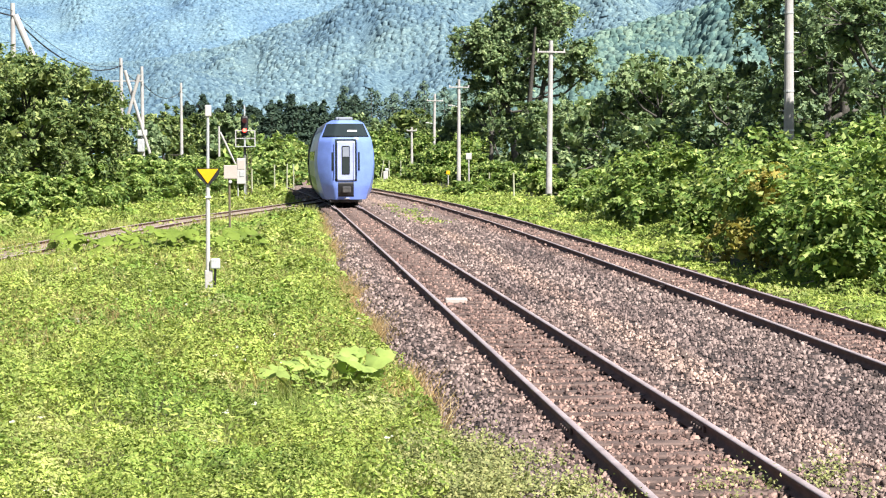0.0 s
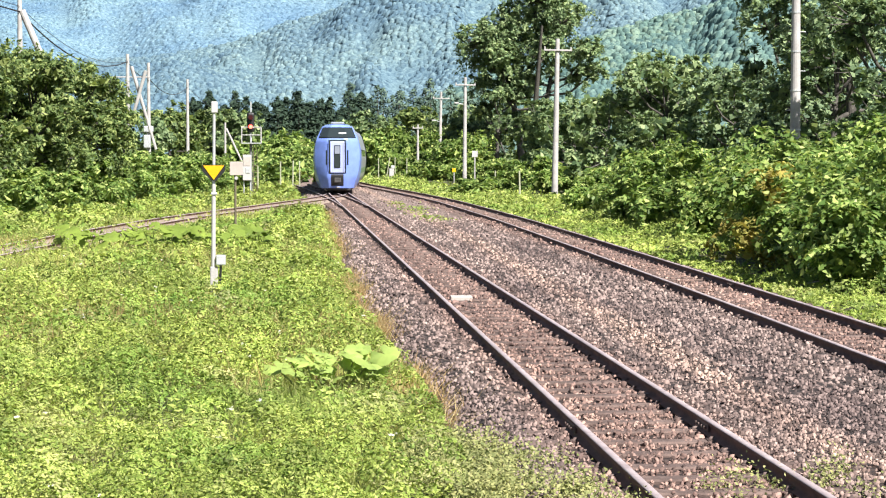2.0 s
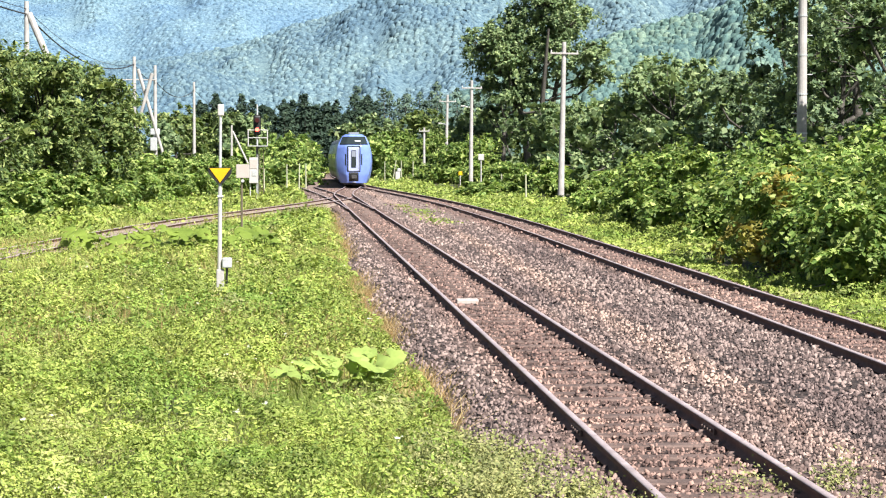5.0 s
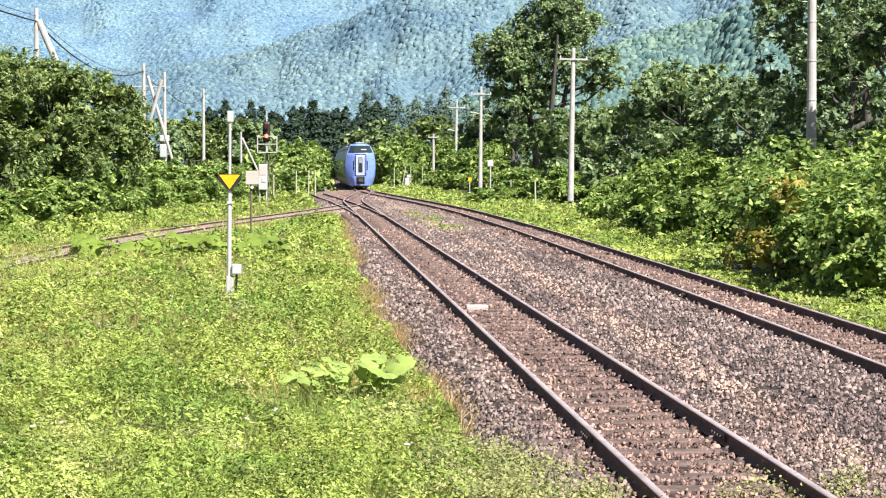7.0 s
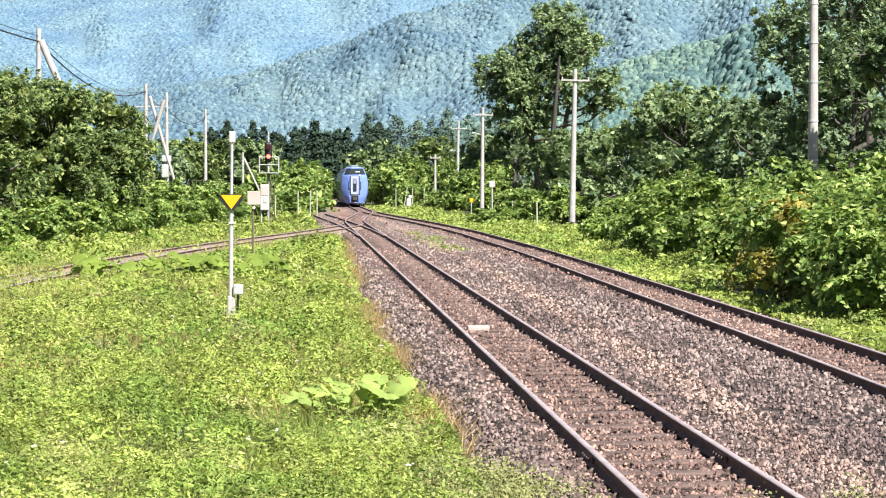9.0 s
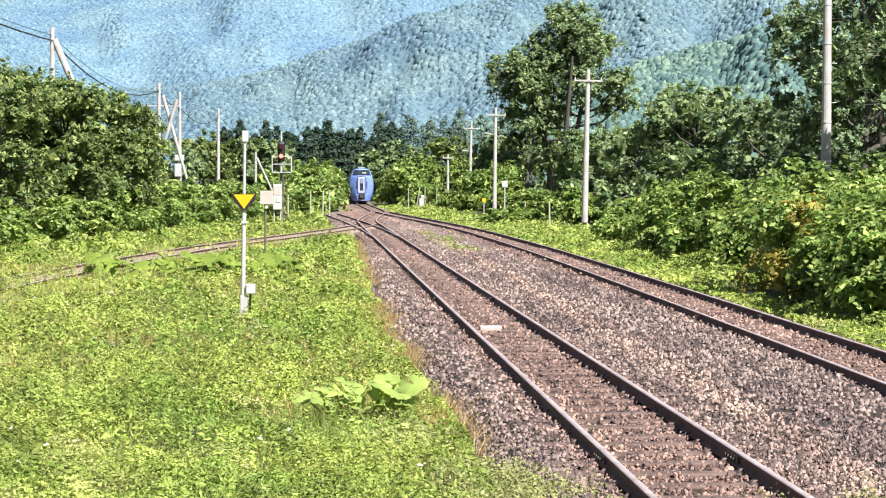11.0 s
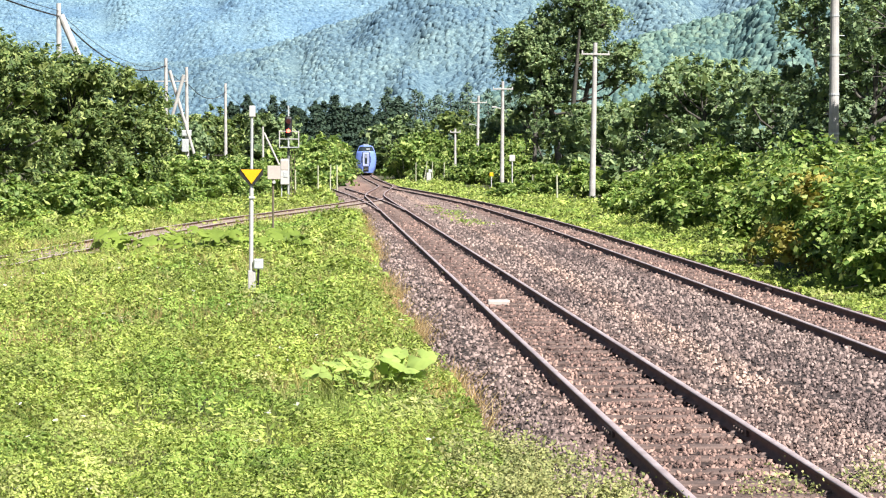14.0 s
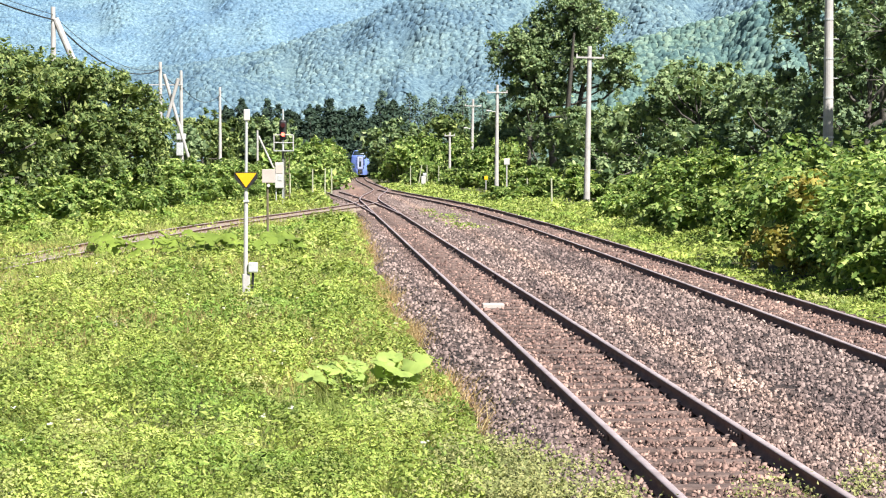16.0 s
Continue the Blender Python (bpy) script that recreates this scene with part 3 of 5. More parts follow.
def build_tracks():
    build_track("running line of dark rusty rails on timber sleepers", line_a, 6, 420, 0.16, (17.3, 41.5, 53.5, 65.5), 205)
    build_track("parallel line of dark rails on timber sleepers", line_b, 8, 168, 0.156, (36.0, 61.0), 168)
    build_track("overgrown weedy siding with rusty rails", line_c, 30, 118, 0.152, (), 118)
    build_track("short trap siding of rusty rails", line_d, 90, 158, 0.148, (), 158)


# ---------------------------------------------------------------- train
CAR = 20.6


def half_width(z):
    return np.interp(z, [0.28, 0.6, 1.2, 1.9, 2.5, 3.1, 3.48, 3.82, 3.94], [1.04, 1.23, 1.36, 1.41, 1.38, 1.22, 1.10, 0.90, 0.55])


def nose_width(z):
    return np.interp(z, [0.28, 0.6, 0.95, 1.5, 2.1, 2.9, 3.15, 3.82, 3.94], [0.94, 1.02, 1.14, 1.26, 1.31, 1.24, 1.17, 0.86, 0.60])


def nose_y(u, z):
    """Depth of the cab end behind its foremost plane."""
    z = np.asarray(z, float)
    return 1.15 * np.clip(np.abs(u) - 0.46, 0, 1) ** 1.2 + np.clip(z - 3.05, 0, 9) * 0.75 + np.clip(0.9 - z, 0, 9) * 0.22


def nose_patch(name, x0, x1, z0, z1, out, mat, parent, label="", taper=0.0):
    """A panel that lies on the cab end, a little proud of it."""
    us, zs = np.linspace(0, 1, 41), np.linspace(z0, z1, 9)
    vs = []
    for off in (out, -0.05):
        for z in zs:
            k = 1 - taper * (z - z0) / (z1 - z0)
            for a in us:
                x = (x0 + (x1 - x0) * a) * k
                vs.append((x, float(nose_y(x / nose_width(z), z)) - off, z))
    n, m = len(zs), len(us)
    f = []
    for i in range(n - 1):
        for j in range(m - 1):
            p = i * m + j
            f.append((p, p + 1, p + m + 1, p + m))
    rim = [j for j in range(m)] + [i * m + m - 1 for i in range(1, n)] + [(n - 1) * m + j for j in range(m - 2, -1, -1)] + [i * m for i in range(n - 2, 0, -1)]
    for a, b in zip(rim, rim[1:] + rim[:1]):
        f.append((b, a, a + n * m, b + n * m))
    me = mesh_np(name, vs, f, mat, False)
    return part(name, me, None, parent, label)


def build_car(label, cab):
    """A railcar whose rear end is at y = 0 and which runs towards +y; z = 0 is the rail top."""
    car = thing("railcar", label, "train car", group="train cars")
    zs = np.concatenate([np.linspace(0.28, 3.4, 26), np.linspace(3.5, 3.94, 8)])
    us = np.array([-1, -0.9, -0.78, -0.66, -0.55, -0.46, -0.3, -0.1, 0.1, 0.3, 0.46, 0.55, 0.66, 0.78, 0.9, 1])
    if cab:
        v = [(u * float(nose_width(z)), float(nose_y(u, z)), z) for z in zs for u in us]
        n, m = len(zs), len(us)
        f = [(i * m + j, i * m + j + 1, (i + 1) * m + j + 1, (i + 1) * m + j) for i in range(n - 1) for j in range(m - 1)]
        part("cab_end", mesh_np("cab_end", v, f, M_TRAIN, False), None, car, "periwinkle blue rounded cab end")
    front = [(float(nose_y(1, z)) if cab else 0.3, z) for z in zs]
    v, f = [], []
    prof = [(-float(half_width(z)), z) for z in zs] + [(0.0, 4.0)] + [(float(half_width(z)), z) for z in zs[::-1]]
    starts = [y for y, _ in front] + [front[-1][0]] + [y for y, _ in front[::-1]]
    ends = [2.0, 5, 12, CAR - 0.3]
    k = len(prof)
    for i, (x, z) in enumerate(prof):
        v.append((math.copysign(float(nose_width(z)), x) if cab and z < 3.95 and x else x, starts[i], z))
        v += [(x, e, z) for e in ends]
    w = 1 + len(ends)
    f = [(i * w + j, i * w + j + 1, (i + 1) * w + j + 1, (i + 1) * w + j) for i in range(k - 1) for j in range(w - 1)]
    me = mesh_np("body", v, f, [M_SIDE, M_TRAIN, M_ROOF, M_STRIPE], True)
    for p in me.polygons:
        c = p.center
        p.material_index = 2 if c.z > 3.35 else 1 if (cab and c.y < 1.4) else 3 if 0.9 < c.z < 1.25 else 0
    part("body", me, None, car, "silver grey car body with a green band")
    part("floor_plate", box((2.0, CAR - 1.2, 0.1), (0, CAR / 2 + 0.2, 0.75)), M_UNDER, car)
    part("end_wall", box((2.0, 0.06, 2.6), (0, CAR - 0.34, 2.0)), M_UNDER, car)
    if not cab:
        part("end_wall", box((2.0, 0.06, 2.6), (0, 0.36, 2.0)), M_UNDER, car)
    for s in (-1, 1):
        for k in range(8):
            y = 3.6 + k * 1.95
            w_ = part("window", box((0.03, 1.4, 0.72), (s * 1.388, y, 2.15), 0.01), M_GLASS, car)
    for y in (3.4, CAR - 3.4):
        bogie = part("bogie", box((1.9, 2.9, 0.35), (0, y, 0.55), 0.06), M_UNDER, car)
        for dy in (-1.05, 1.05):
            for s in (-0.566, 0.566):
                part("wheel", rod((s - 0.065, y + dy, 0.43), (s + 0.065, y + dy, 0.43), 0.43, None, 20), M_UNDER, bogie)
            part("axle", rod((-0.55, y + dy, 0.43), (0.55, y + dy, 0.43), 0.07), M_UNDER, bogie)
    roof = part("roof_unit", box((0.8, 2.2, 0.16), (0, 3.2, 4.03), 0.05), M_ROOF, car, "low grey roof housing")
    if cab:
        ws = nose_patch("windscreen", -1.08, 1.08, 3.17, 3.78, 0.04, M_GLASS, car, "dark raked windscreen", 0.22)
        nose_patch("reflector_strip", 0.08, 0.52, 3.4, 3.48, 0.05, M_GALV, ws)
        part("vent_box", box((0.62, 0.6, 0.15), (0, 1.0, 4.0), 0.05), M_ROOF, car, "grey box on the roof edge")
        nose_patch("door_recess", -0.50, 0.50, 1.12, 3.06, 0.010, M_GLASS, car, "dark gap round the gangway door")
        door = part("gangway_door", box((0.84, 0.10, 1.82), (0, -0.02, 2.06), 0.05), M_DOOR, car, "pale lavender gangway door")
        part("door_window", box((0.36, 0.03, 1.30), (0, -0.075, 2.10), 0.04), M_GLASS, door, "tall dark door window")
        # Grey panel added for the paler upper part of the window glass.
        part("upper_pane", box((0.30, 0.012, 0.46), (0, -0.092, 2.48), 0.02), M_ROOF, door, "light grey upper part of the door window")
        for s in (-1, 1):
            part("door_post", box((0.06, 0.07, 1.7), (s * 0.37, -0.075, 2.06), 0.02), M_DOOR, door)
            nose_patch("tail_lamp", s * 0.60 - 0.045, s * 0.60 + 0.045, 1.62, 2.46, 0.016, M_GLASS, car, "narrow dark lamp slot")
            part("grab_rail", rod((s * 0.52, -0.07, 1.3), (s * 0.52, -0.07, 2.9), 0.018), M_TRAIN, car)
        nose_patch("coupler_recess", -0.36, 0.36, 0.42, 1.08, 0.014, M_BLACK, car, "black coupler opening")
        cp = part("coupler", box((0.30, 0.45, 0.26), (0, -0.1, 0.76), 0.05), M_UNDER, car, "grey knuckle coupler")
        part("coupler_head", box((0.40, 0.12, 0.30), (0.02, -0.32, 0.74), 0.05), M_UNDER, cp)
        part("snow_plough", box((1.5, 0.08, 0.14), (0, 0.40, 0.22), 0.03), M_UNDER, car)
        nose_patch("step_plate", -0.08, 0.16, 0.30, 0.36, 0.03, M_WHITE, car)
    return car


def station(s):
    """The point of the running line at the distance s along the plan."""
    return Vector((float(line_a(s)), s, 0.16))


START, SPEED, GAIN = 95.0, 11.6, 0.1


def car_rows(offset):
    rows = []
    for k in range(0, 33):
        t = k * 0.5
        s = START + SPEED * t + GAIN * t * t + offset
        a, b = station(s + 3.4), station(s + CAR - 3.4)
        d = (b - a).normalized()
        p = a - d * 3.4
        rows.append((t, pose(p.x, p.y, p.z, 0, 0, math.degrees(math.atan2(-d.x, d.y)))))
    return rows


# ---------------------------------------------------------------- poles, signs, signal
def concrete_pole(at, height, r, arms=(), lean=0.0, lamp=False, bands=0):
    pole = thing("utility_pole", "pale round concrete utility pole beside the line", "utility pole", at, group="utility poles")
    pole.matrix_basis = pose(*at, 0, lean, 0)
    part("shaft", rod((0, 0, -0.3), (0, 0, height), r, r * 0.62, 16), M_CONCRETE, pole, smooth=False)
    for z, w in arms:
        bm = box((w, 0.09, 0.10), (0, -r * 0.8, z), 0.015)
        a = part("crossarm", bm, M_CONCRETE, pole)
        for s in (-1, 1):
            part("insulator", rod((s * (w / 2 - 0.06), -r * 0.8, z + 0.05), (s * (w / 2 - 0.06), -r * 0.8, z + 0.20), 0.05, 0.035, 8), M_WHITE, a)
    if lamp:
        bm = rod((0, 0, lamp), (-0.55, -0.1, lamp + 0.12), 0.03)
        ln = part("lamp_arm", bm, M_GALV, pole)
        part("lamp_head", box((0.4, 0.18, 0.12), (-0.72, -0.1, lamp + 0.14), 0.05), M_WHITE, ln)
    for k in range(bands):
        z = 3.2 + k * 1.15
        part("band", rod((0, 0, z), (0, 0, z + 0.05), r * (1 - 0.38 * z / height) + 0.012, None, 16), M_GALV, pole)
        part("step_bolt", rod((0.08, 0, z + 0.6), (0.3 * (-1 if k % 3 == 0 else 1), 0, z + 0.6), 0.012), M_GALV, pole)
    return pole


def brace(pole, p0, p1, r=0.13):
    part("brace", rod(p0, p1, r, r * 0.8, 12), M_CONCRETE, pole)


def wire(pts_from, pts_to, sag, r=0.022):
    a, b = Vector(pts_from), Vector(pts_to)
    ts = np.linspace(0, 1, 25)
    pts = [tuple(a.lerp(b, t) - Vector((0, 0, sag * 4 * t * (1 - t)))) for t in ts]
    prof = [(r * math.cos(k * math.pi / 3), r * math.sin(k * math.pi / 3)) for k in range(6)]
    v, f = sweep(prof, pts)
    tagged(new("cable", mesh_np("cable", v, f, M_CABLE, True)), "black overhead cable sagging between poles", "cable", "overhead cables")


def build_poles():
    concrete_pole((14.97, 60, -0.1), 9.6, 0.175, [(9.0, 1.7)], 0, False, 5)
    concrete_pole((15.13, 116, -0.1), 9.0, 0.19, [(8.35, 1.6)], 1.0)
    concrete_pole((14.85, 172, -0.1), 8.9, 0.19, [(8.25, 1.7)], 0.4, 6.6)
    concrete_pole((15.7, 212, -0.1), 8.9, 0.19, [(8.2, 1.7)], 1.2, 5.8)
    concrete_pole((12.46, 196, -0.1), 5.3, 0.15, [(4.95, 1.0)], 0)
    p1 = concrete_pole((-12.4, 98, -0.1), 9.75, 0.17)
    brace(p1, (0.1, 0, 9.2), (3.1, 0, 2.0), 0.16)
    p2 = concrete_pole((-10.45, 138, -0.1), 9.1, 0.17)
    p3 = concrete_pole((-9.94, 151, -0.1), 9.1, 0.17)
    brace(p2, (0.22, 0.3, 8.3), (1.85, 0.6, 2.6), 0.12)
    brace(p2, (1.2, -0.2, 8.0), (0.15, 0.1, 4.4), 0.12)
    part("crossarm", box((2.9, 0.07, 0.08), (-1.3, -0.3, 8.05), 0.015), M_CONCRETE, p3)
    part("transformer", box((0.5, 0.45, 0.95), (-0.1, -0.25, 3.4), 0.06), M_GALV, p3, "grey equipment box clamped to the pole")
    part("meter_box", box((0.7, 0.35, 0.45), (0.0, -0.25, 4.3), 0.06), M_GALV, p3, "small grey cabinet")
    concrete_pole((-8.7, 184, -0.1), 9.1, 0.17)
    p5 = concrete_pole((-4.55, 155, -0.1), 4.85, 0.11)
    brace(p5, (0.08, 0, 4.4), (2.0, 0, 0.3), 0.08)
    a, b, c, d = (-12.4, 98, 9.6), (-10.45, 138, 8.5), (-9.94, 151, 7.9), (-8.7, 184, 8.3)
    for dz, sg, r in ((0, 1.15, 0.035), (0.25, 0.9, 0.014)):
        wire((-14.6, 50, 10.0 + dz), (a[0], a[1], a[2] - 0.55 + dz), 0.55, r)
        wire((a[0], a[1], a[2] - 0.55 + dz), (b[0], b[1], b[2] + 0.0), sg, r)
    wire(b, c, 0.3, 0.025)
    wire(c, d, 0.9, 0.03)
    wire(d, (-6.0, 235, 6.4), 0.4, 0.02)


def build_marker():
    """The yellow triangle on its thin white mast."""
    m = thing("track_marker", "thin white mast with yellow triangle board and top box", "trackside sign", (-1.22, 34.4, -0.1))
    part("mast", rod((0, 0, 0), (0.018, 0, 2.0), 0.038, 0.034, 12), M_WHITE, m)
    part("upper_mast", rod((0.018, 0, 2.0), (0.03, 0, 3.22), 0.026, 0.024, 12), M_GALV, m)
    part("top_box", box((0.105, 0.09, 0.19), (0.035, 0, 3.28), 0.015), M_WHITE, m, "small white box")

    def wedge(outline, y0, y1):
        bm = bmesh.new()
        lo = [bm.verts.new((x + 0.02, y0, z + 2.2)) for x, z in outline]
        hi = [bm.verts.new((x + 0.02, y1, z + 2.2)) for x, z in outline]
        bm.faces.new(lo)
        bm.faces.new(hi)
        n = len(outline)
        for i in range(n):
            bm.faces.new((lo[i], lo[(i + 1) % n], hi[(i + 1) % n], hi[i]))
        return bm

    bd = part("board", wedge([(-0.19, 0.128), (0.19, 0.128), (0.19, 0.03), (0.045, -0.135), (-0.045, -0.135), (-0.19, 0.03)], -0.04, -0.06), M_BLACK, m, "black backing board")
    part("triangle", wedge([(-0.175, 0.118), (0.175, 0.118), (0.0, -0.12)], -0.062, -0.072), M_YELLOW, bd, "yellow downward triangle")
    part("foot", box((0.13, 0.13, 0.62), (0.015, 0.02, 0.33), 0.02), M_CONCRETE, m, "weathered concrete stub")
    jb = part("junction_box", box((0.16, 0.12, 0.17), (0.13, -0.03, 0.75), 0.02), M_GALV, m, "grey junction box")
    part("conduit", rod((0.13, -0.03, 0.66), (0.10, 0, 0.1), 0.02), M_BLACK, jb)
    part("clamp", box((0.1, 0.1, 0.04), (0.02, 0, 1.85), 0.01), M_GALV, m)


def build_box_sign():
    s = thing("sign_post", "rusty thin post carrying a blank cream square plate", "trackside sign", (-1.50, 61, -0.1))
    part("post", rod((0, 0, 0), (0, 0, 2.1), 0.035, None, 10), M_BROWNPOLE, s)
    part("plate", box((0.38, 0.05, 0.40), (0.03, -0.05, 2.08), 0.012), M_CREAM, s, "pale cream square plate")
    part("lamp", rod((0.03, -0.08, 1.80), (0.03, 0.02, 1.80), 0.05, None, 12), M_WHITE, s)


def build_signal():
    s = thing("railway_signal", "black signal head showing red on a caged mast", "railway signal", (-1.96, 115, -0.1))
    part("mast", rod((0, 0, 0), (0, 0, 3.1), 0.085, 0.08, 12), M_MAST, s)
    part("upper_mast", rod((0, 0, 3.1), (0, 0, 5.4), 0.05, 0.045, 12), M_GALV, s)
    hd = part("head", box((0.42, 0.16, 1.12), (0, -0.16, 4.25), 0.12), M_BLACK, s, "black signal backboard")
    for z in (4.5, 4.0):
        part("hood", rod((0, -0.24, z), (0, -0.44, z + 0.02), 0.13, 0.13, 16), M_REDPAINT if z > 4.2 else M_BLACK, hd)
        part("lens", rod((0, -0.44, z), (0, -0.452, z), 0.105, None, 16), M_RED if z < 4.2 else M_REDPAINT, hd, "glowing red lens" if z < 4.2 else "dark lens")
    cg = part("cage", box((1.1, 0.8, 0.05), (0.03, 0, 3.1)), M_GALV, s, "pale service platform")
    for x in (-0.5, 0.56):
        for y in (-0.38, 0.38):
            part("cage_post", rod((x, y, 3.1), (x, y, 3.98), 0.03), M_WHITE, cg)
    for z in (3.55, 3.98):
        for y in (-0.38, 0.38):
            part("cage_rail", rod((-0.5, y, z), (0.56, y, z), 0.025), M_WHITE, cg)
    for x in (0.14, 0.34):
        part("ladder_rail", rod((x, -0.1, 0.1), (x, -0.1, 3.1), 0.02), M_BROWNPOLE, s)
    for k in range(9):
        part("rung", rod((0.14, -0.1, 0.3 + k * 0.31), (0.34, -0.1, 0.3 + k * 0.31), 0.015), M_BROWNPOLE, s)
    cb = thing("relay_cabinet", "white steel relay cabinet beside the signal", "equipment cabinet", (-2.16, 114.3, -0.1))
    part("body", box((0.48, 0.4, 1.42), (0, 0, 1.75), 0.03), M_WHITE, cb)
    part("door", box((0.40, 0.02, 0.5), (0, -0.21, 2.1), 0.01), M_CREAM, cb)
    part("grille", box((0.24, 0.02, 0.3), (0.04, -0.215, 1.6), 0.01), M_GALV, cb, "grey vent panel")
    for x in (-0.18, 0.18):
        part("leg", rod((x, 0, 0), (x, 0, 1.05), 0.035), M_GALV, cb)


def post(at, h, r=0.045, lean=0.0, mat=None):
    p = tagged(new("fence_post", from_bm("fence_post", rod((0, 0, 0), (0, 0, h), r, r * 0.9, 8), mat or M_CONCRETE)), "thin weathered concrete fence post in the grass", "fence post", "fence posts")
    p.matrix_basis = pose(*at, 0, lean, 0)


def build_small_signs():
    for x, y, h, lean in ((-0.4, 140, 2.0, 0), (0.42, 141, 2.05, 1), (0.92, 146, 2.0, 0), (-1.9, 138, 1.7, 0), (8.9, 200, 2.1, 0), (9.6, 199, 2.2, 9), (10.5, 200, 2.15, 0), (11.7, 201, 2.1, 0), (12.25, 108, 1.62, -1), (15.2, 150, 1.3, 0)):
        post((x, y, -0.1), h, 0.05, lean, M_POST)
    s = thing("speed_sign", "small blank white square plate on a thin post", "trackside sign", (13.7, 150, -0.1))
    part("post", rod((0, 0, 0), (0, 0, 2.3), 0.05), M_WHITE, s)
    part("plate", box((0.42, 0.04, 0.46), (0, -0.05, 2.5), 0.02), M_WHITE, s)
    s = thing("marker_post", "small yellow plate on a thin post", "trackside sign", (13.4, 165, -0.1))
    part("post", rod((0, 0, 0), (0, 0, 1.2), 0.04), M_WHITE, s)
    part("plate", box((0.3, 0.04, 0.3), (0, -0.05, 1.2), 0.02), M_YELLOW, s)
    s = thing("point_machine", "pale grey trackside cabinet leaning by the fence", "equipment cabinet", (10.05, 198, -0.1))
    part("body", box((0.45, 0.4, 1.0), (0, 0, 0.6), 0.05), M_WHITE, s)
    part("lid", box((0.35, 0.4, 0.3), (0.12, 0, 1.25), 0.06), M_GALV, s)
    s = tagged(new("cable_cover", from_bm("cable_cover", box((0.36, 0.24, 0.09), bevel=0.02), M_CREAM)), "cream block lying between the rails", "track equipment")
    s.matrix_basis = pose(2.83, 33.4, 0.06)
    s = tagged(new("track_plate", from_bm("track_plate", box((0.55, 0.3, 0.06), bevel=0.015), M_CREAM)), "pale plate lying between the rails", "track equipment")
    s.matrix_basis = pose(3.15, 106, 0.02, 0, 0, 20)
    bm = rod((9.35, 37.0, 0.02), (9.9, 37.05, 0.12), 0.012, 0.014, 6)
    rod((9.9, 37.05, 0.12), (10.6, 37.2, 0.22), 0.014, 0.018, 6, bm)
    rod((9.9, 37.05, 0.12), (10.25, 37.1, 0.34), 0.010, 0.006, 6, bm)
    tagged(new("dead_branch", from_bm("dead_branch", bm, M_CREAM)), "bare pale dead branch lying on the verge", "branch")
    s = tagged(new("plank", from_bm("plank", box((0.42, 0.05, 0.03), bevel=0.005), M_CREAM)), "short pale wooden stick on the ballast", "wooden stick")
    s.matrix_basis = pose(5.15, 22.75, 0.025, 0, 3, -4)
    s = tagged(new("plank", from_bm("plank", box((0.30, 0.06, 0.03), bevel=0.005), M_CREAM)), "small pale offcut on the ballast", "wooden stick")
    s.matrix_basis = pose(5.1, 65.0, 0.02, 0, 0, 3)


# ---------------------------------------------------------------- plants
def tubes(limbs, sides=5):
    """Tapered round limbs from (start, end, start radius, end radius), in one pair of arrays."""
    p0, p1 = np.array([q[0] for q in limbs], float), np.array([q[1] for q in limbs], float)
    r0, r1 = np.array([q[2] for q in limbs], float), np.array([q[3] for q in limbs], float)
    d = p1 - p0
    d /= np.linalg.norm(d, axis=1)[:, None] + 1e-9
    a = np.cross(d, np.where(np.abs(d[:, 2:]) < 0.9, [[0, 0, 1.0]], [[1.0, 0, 0]]))
    a /= np.linalg.norm(a, axis=1)[:, None] + 1e-9
    b = np.cross(d, a)
    k = np.arange(sides) * 2 * math.pi / sides
    ring = a[:, None] * np.cos(k)[None, :, None] + b[:, None] * np.sin(k)[None, :, None]
    v = np.concatenate([p0[:, None] + ring * r0[:, None, None], p1[:, None] + ring * r1[:, None, None]], 1)
    i = np.arange(sides)
    f = np.stack([i, (i + 1) % sides, sides + (i + 1) % sides, sides + i], 1)
    return v.reshape(-1, 3), (f[None] + 2 * sides * np.arange(len(p0))[:, None, None]).reshape(-1, 4)


